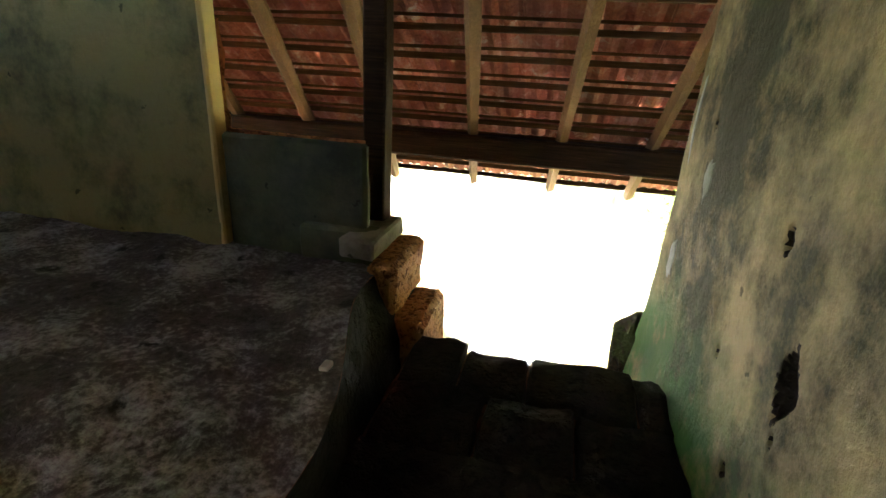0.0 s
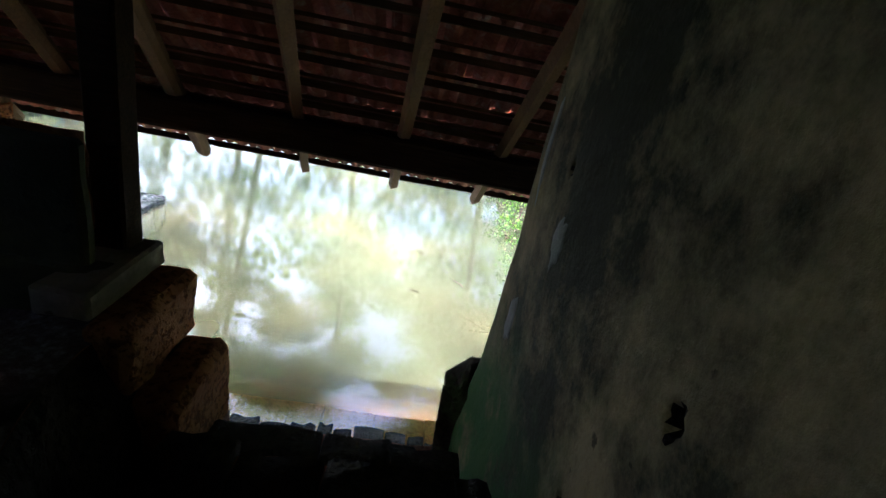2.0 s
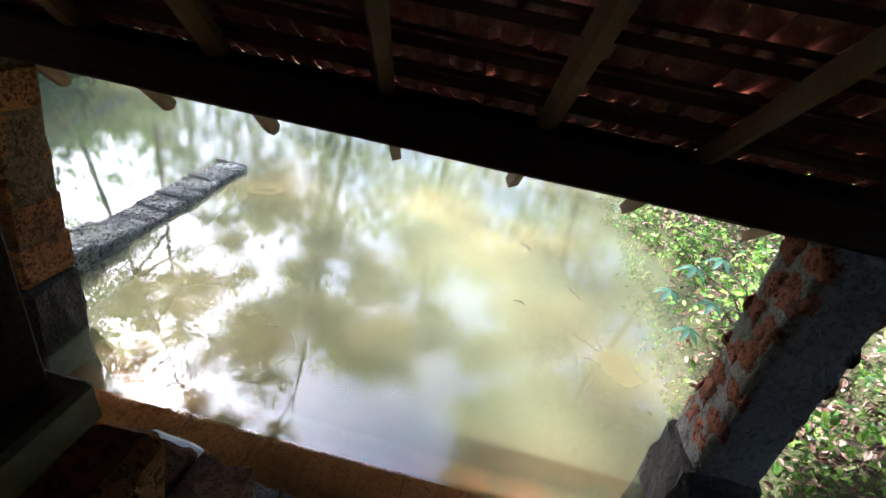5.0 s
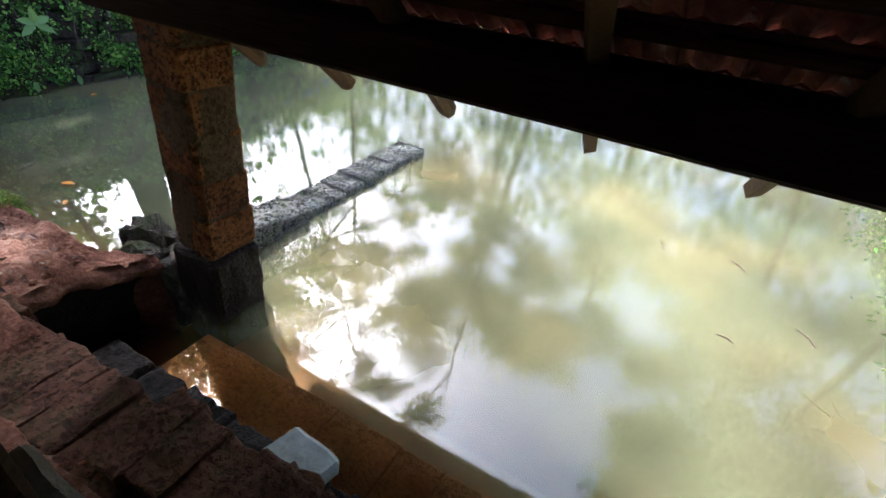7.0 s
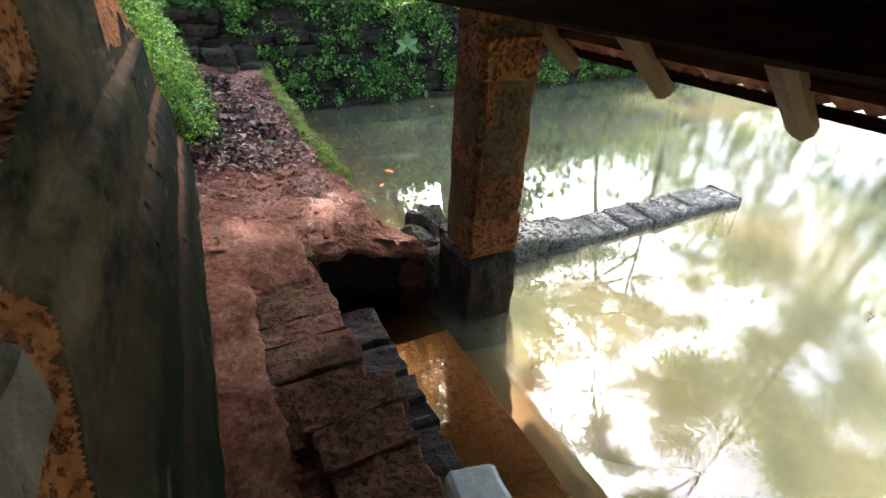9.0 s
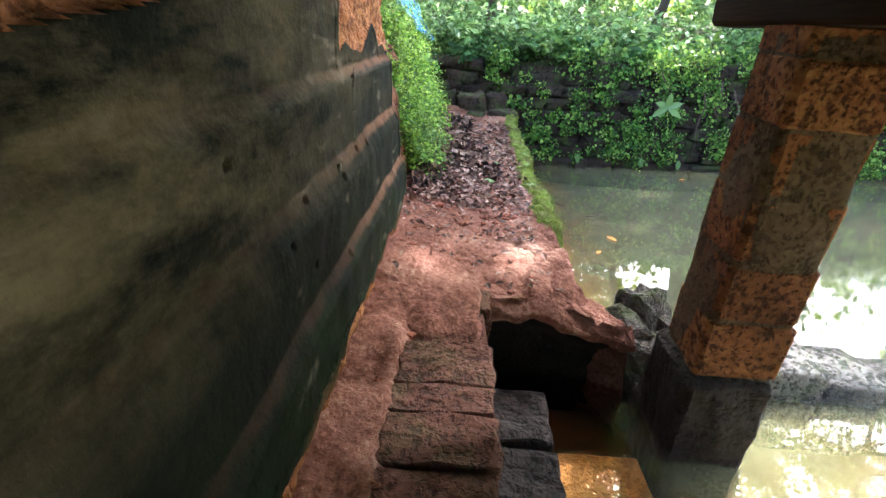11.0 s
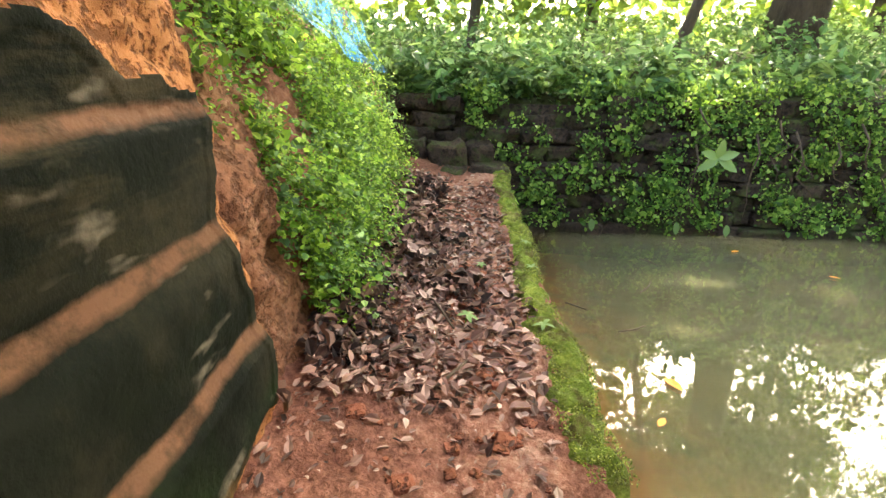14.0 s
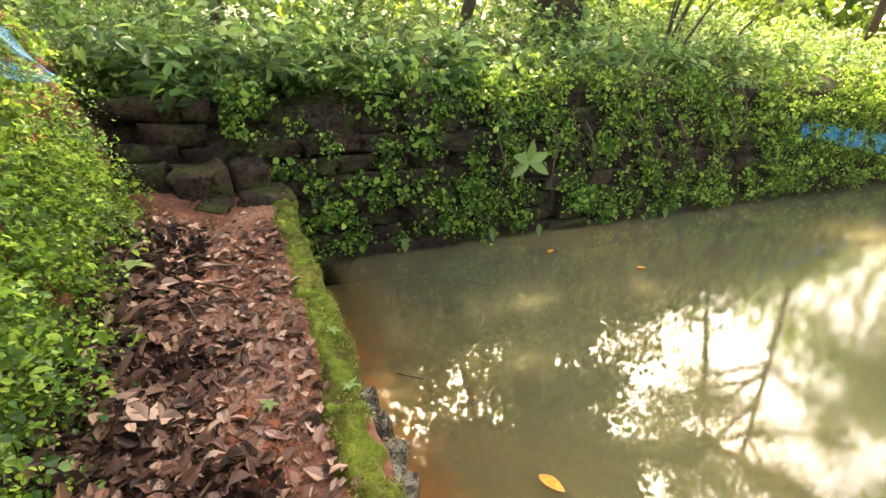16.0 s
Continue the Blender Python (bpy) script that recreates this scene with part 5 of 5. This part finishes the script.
def build_path_dressing():
    # moss on the rim
    def rim(u, v):
        x = -10.3 + 4.75 * u
        y = 4.85 + 0.22 * v + 0.06 * fnoise((x, 0, 7), 2.5) + (1 - v) * (0.1 * fnoise((x, 0, 9), 4) + 0.05 * fnoise((x, 0, 9), 11)) + v * 0.05 * fnoise((x, 0, 4), 7)
        edge = min(v, 1 - v, 0.25) * 4
        z = path_height(x, min(y, 5.0)) - 0.02 + 0.05 * edge + (0.035 * fnoise((x, y, 1), 7) + 0.02 * fnoise((x, y, 1), 21)) * edge - 0.05 * ramp01(abs(fnoise((x, 0, 3), 1.9)), 0.07, 0.0) - (0.1 if v > 0.99 else 0) - 0.08 * ramp01(u, 0.97, 1)
        return Vector((x, y, z))
    moss = part("moss_rim", sheet(380, 20, rim), M["moss"], soft=True)
    tagged(moss, "thick yellow-green moss along the path's rim", "moss", kind="stuff")
    n = 15000
    x, v = rng.uniform(-10.3, -5.55, n), rng.uniform(0, 1, n)
    at = np.stack([x, 4.87 + 0.2 * v + 0.06 * np.array([fnoise((a, 0, 7), 2.5) for a in x]), [path_height(a, 4.9) + 0.018 for a in x]], 1)
    at = at[[fnoise((a, b, 2), 3.1) > -0.2 for a, b, _ in at]]
    n = len(at)
    ob = new("moss_tufts", leaf_cloud("moss_tufts", at, np.array((0, 0.3, 0.8)), rng.uniform(0.006, 0.017, n), MOSS_LEAF, 0.3))
    tagged(ob, "fine green moss tufts on the rim", "moss", kind="stuff")
    # fallen leaves
    def strew(n, x0, x1, y0, y1, low, high, lift):
        x, y = rng.uniform(x0, x1, n), rng.uniform(y0, y1, n)
        z = np.array([path_height(a, b) for a, b in zip(x, y)]) + rng.uniform(0.005, lift, n)
        return np.stack([x, y, z], 1), rng.uniform(low, high, n)
    sets = [strew(1500, -9.9, -5.2, 3.75, 4.85, 0.015, 0.07, 0.025), strew(1500, -7.8, -5.9, 3.8, 4.4, 0.02, 0.08, 0.09), strew(380, -9.8, -7.4, 3.75, 4.25, 0.05, 0.14, 0.12), strew(1200, -9.6, -5.9, 4.2, 4.88, 0.03, 0.1, 0.035), strew(60, -5.4, -4.5, 3.8, 4.9, 0.03, 0.08, 0.02)]
    at, size = np.concatenate([a for a, _ in sets]), np.concatenate([b for _, b in sets])
    ob = new("leaf_litter", leaf_cloud("leaf_litter", at, np.array((0, 0, 1.0)), size, M["litter"], 0.3, 0.3, 0.4))
    tagged(ob, "brown and grey fallen leaves strewn on the path", "leaves", kind="stuff")
    a, b = strew(3600, -9.6, -5.7, 3.72, 4.6, 0.035, 0.1, 0.11)
    keep = np.array([fnoise((p, q, 5), 1.6) + 0.75 * ramp01(q + 0.25 * fnoise((p, 1, 1), 1.2), 4.4, 3.85) - 0.25 * ramp01(p, -6.2, -5.7) + 0.3 * (rng.random() - 0.5) > 0.3 for p, q, _ in a])
    ob = new("leaf_heap", leaf_cloud("leaf_heap", a[keep], np.array((0, 0.2, 0.8)), b[keep], M["dark_litter"], 0.34, 0.8, 0.75))
    tagged(ob, "heap of dark curled dead leaves against the bank", "leaves", kind="stuff")
    r = random.Random(21)
    for _ in range(26):
        x, y, turn, length = r.uniform(-9.3, -5.9), r.uniform(3.8, 4.5), r.uniform(0, 6.28), r.uniform(0.15, 0.5)
        stick = thing("fallen_twig", "bent brown twig lying in the dead leaves", "twig", (x, y, path_height(x, y) + 0.03), "twigs on the path")
        way = Vector((math.cos(turn), math.sin(turn), 0)) * length
        bm = bmesh.new()
        tube(bm, [-way / 2, Vector((0.03, 0.02, 0.04)), way * 0.3 + Vector((0, 0.03, 0.03)), way / 2], [0.006, 0.008, 0.006, 0.003], 5, 0.2)
        part("stick", bm, M["twig"], stick, soft=True)
    # stones at the waterline
    edge = thing("edge_stones", "small wet grey stones along the waterline", "stones", (-5.0, 5.1, 0.0))
    shapes = block_meshes("edge_stone", JETTY_STONE, 4, 0.16, 0.2)
    for _ in range(110):
        x = rnd.triangular(-9.0, -4.6, -4.9)
        w = rnd.uniform(0.03, 0.13)
        y = 5.14 + 0.13 * rnd.random() + 0.2 * ramp01(x, -5.0, -4.6)
        z = rnd.uniform(-0.04, 0.08) + 0.25 * ramp01(x, -5.0, -4.6)
        piece("stone", rnd.choice(shapes), edge, (x - w, y - w * 0.7, z - 0.2), (x + w, y + w * 0.7, z + w * 0.6), (rnd.uniform(-15, 15), rnd.uniform(-15, 15), rnd.uniform(0, 90)))
    # clods on the earth
    clods = thing("clods", "loose red clods and chips on the path", "clods", (-4.8, 4.2, 0.75))
    shapes = block_meshes("clod", LATERITE, 4, 0.2, 0.14)
    for n in range(190):
        x, y, w = rnd.uniform(-6.2, -2.4), rnd.uniform(3.82, 4.9), rnd.uniform(0.005, 0.02)
        if n > 90:
            x, y, w = rnd.uniform(-9.4, -5.4), rnd.triangular(4.0, 4.85, 4.6), rnd.uniform(0.012, 0.045)
        if x > -4.3:
            y = rnd.uniform(3.8, 4.05)
        z = path_height(x, y) if x < -4.4 else 0.77
        piece("clod", rnd.choice(shapes), clods, (x - w, y - w, z - w * 0.5), (x + w, y + w * 0.8, z + w * 0.5), (0, 0, rnd.uniform(0, 90)))


MOSS_LEAF = leaf_mat("moss_tuft", (0.09, 0.11, 0.015), (0.22, 0.27, 0.035), (0.4, 0.45, 0.07))
build_path_dressing()


def build_umbrella_plant():
    plant = thing("umbrella_plant", "thin shrub with whorls of long leaves over the water", "plant", (2.05, 7.35, 0.35))
    bm = bmesh.new()
    tips = [Vector((-0.85, 0.1, 0.75)), Vector((-0.62, -0.05, 0.5)), Vector((-0.8, -0.25, 0.28)), Vector((-1.0, 0.0, 0.5)), Vector((-0.55, 0.3, 0.8))]
    for t in tips:
        tube(bm, [Vector((0, 0, 0)), t * 0.5 + Vector((0, 0, 0.2)), t], [0.012, 0.008, 0.004], 5)
    part("stem", bm, M["twig"], plant)
    for n, t in enumerate(tips):
        for k in range(6):
            a = k * math.pi / 3 + n
            bm = bmesh.new()
            flat_leaf(bm, t, (math.cos(a), math.sin(a), -0.25), (0, 0, 1), 0.17, 0.032, 0.25)
            part("leaf", bm, DARK_LEAF, plant, soft=True)


DARK_LEAF = leaf_mat("umbrella_leaf", (0.03, 0.09, 0.05), (0.05, 0.13, 0.08), (0.08, 0.19, 0.12))
build_umbrella_plant()


def build_strands():
    """Thin hanging and creeping things on the walls."""
    strand = thing("cobweb_strand", "dusty grey cobweb strand hanging on the plinth wall", "cobweb", (-4.3, 3.66, 2.0))
    bm = bmesh.new()
    tube(bm, [(-0.1, 0.0, 0.01), (-0.03, 0.012, -0.02), (0.0, 0.01, -0.1), (-0.006, 0.014, -0.22), (0.0, 0.01, -0.33)], [0.002, 0.004, 0.003, 0.0015, 0.001], 5, 0.4)
    part("thread", bm, MORTAR, strand)
    for z, w in ((-0.03, 0.012), (-0.2, 0.007)):
        bm = bmesh.new()
        bmesh.ops.create_icosphere(bm, subdivisions=2, radius=w)
        for v in bm.verts:
            v.co = v.co * (1 + 0.5 * noise.noise(v.co * 90)) + Vector((0, 0.014, z))
        part("dust_clump", bm, MORTAR, strand)
    # a pale scuff on the wall, modelled as a small raised lump
    nest = thing("pale_scuff", "small pale scuff on the plinth wall, built as a raised lump", "mud nest", (-3.98, 3.672, 1.6))
    bm = bmesh.new()
    box(bm, (-0.012, -0.01, -0.022), (0.012, 0.012, 0.022), 0.006, 2, 0.006)
    part("mud", bm, MORTAR, nest, soft=True)
    r = random.Random(3)
    for n in range(16):
        y = r.uniform(7.4, 12.0)
        top = r.uniform(1.2, 1.85)
        root = thing("hanging_root", "thin brown root hanging down the old wall", "root", (-10.5, y, top), "hanging roots")
        bm = bmesh.new()
        length = r.uniform(0.5, 1.2)
        line = [Vector((-0.15 if k == 0 else 0.04 * r.random(), 0.12 * k * r.uniform(-0.5, 0.6), -length * k / 5)) for k in range(6)]
        tube(bm, line, [0.014, 0.012, 0.01, 0.008, 0.006, 0.003], 5, 0.3, n)
        part("strand", bm, M["twig"], root, soft=True)
    for x, y, lean, h in ((-12.0, 10.75, 0.9, 2.2), (-12.1, 10.95, 1.3, 2.0), (-12.3, 11.2, 0.5, 2.6), (-11.9, 11.5, 1.5, 1.7)):
        sapling = thing("sapling", "thin leaning dark sapling stem on the bank", "sapling", (x, y, 1.3), "saplings on the bank")
        bm = bmesh.new()
        tube(bm, [(0, 0, -0.2), (0.1, lean * 0.35, h * 0.4), (0.15, lean * 0.7, h * 0.75), (0.2, lean, h)], [0.035, 0.028, 0.02, 0.01], 6, 0.2)
        tube(bm, [(0.1, lean * 0.35, h * 0.4), (0.2, lean * 0.3, h * 0.7), (0.3, lean * 0.5, h)], [0.016, 0.012, 0.006], 5)
        part("stem", bm, M["bark"], sapling, soft=True)
        at = np.array([(0.2, lean, h)]) + rng.normal(0, 1, (160, 3)) * (0.25, 0.3, 0.2)
        crown = new("crown", leaf_cloud("crown", at, np.array((0.2, 0, 0.8)), rng.uniform(0.06, 0.15, 160), CROWN))
        crown.parent = sapling
        tagged(crown, kind="stuff")


build_strands()


def build_seedlings():
    r = random.Random(8)
    for x, y, size in SEEDLINGS:
        plant = thing("seedling", "small pale green seedling sprouting through the leaf litter", "seedling", (x, y, path_height(x, y)), "seedlings on the path")
        h = size * 0.9
        bm = bmesh.new()
        tube(bm, [(0, 0, -0.02), (0.01, 0, h * 0.6), (0, 0.005, h)], [0.003, 0.0025, 0.002], 5)
        part("stem", bm, FERN, plant)
        for k in range(5):
            a = k * 1.257 + r.uniform(-0.3, 0.3)
            bm = bmesh.new()
            flat_leaf(bm, (0, 0.005, h), (math.cos(a), math.sin(a), r.uniform(0.0, 0.4)), (0, 0, 1), size * r.uniform(0.8, 1.2), size * 0.24, 0.3)
            part("leaf", bm, PALE_LEAF, plant, soft=True)


SEEDLINGS = [(-8.95, 3.93, 0.13), (-8.7, 4.1, 0.08), (-7.49, 4.62, 0.05), (-7.11, 4.03, 0.08), (-6.92, 4.0, 0.07), (-6.68, 4.5, 0.07), (-6.6, 4.92, 0.06), (-7.5, 4.98, 0.05), (-8.0, 5.0, 0.05)]
build_seedlings()
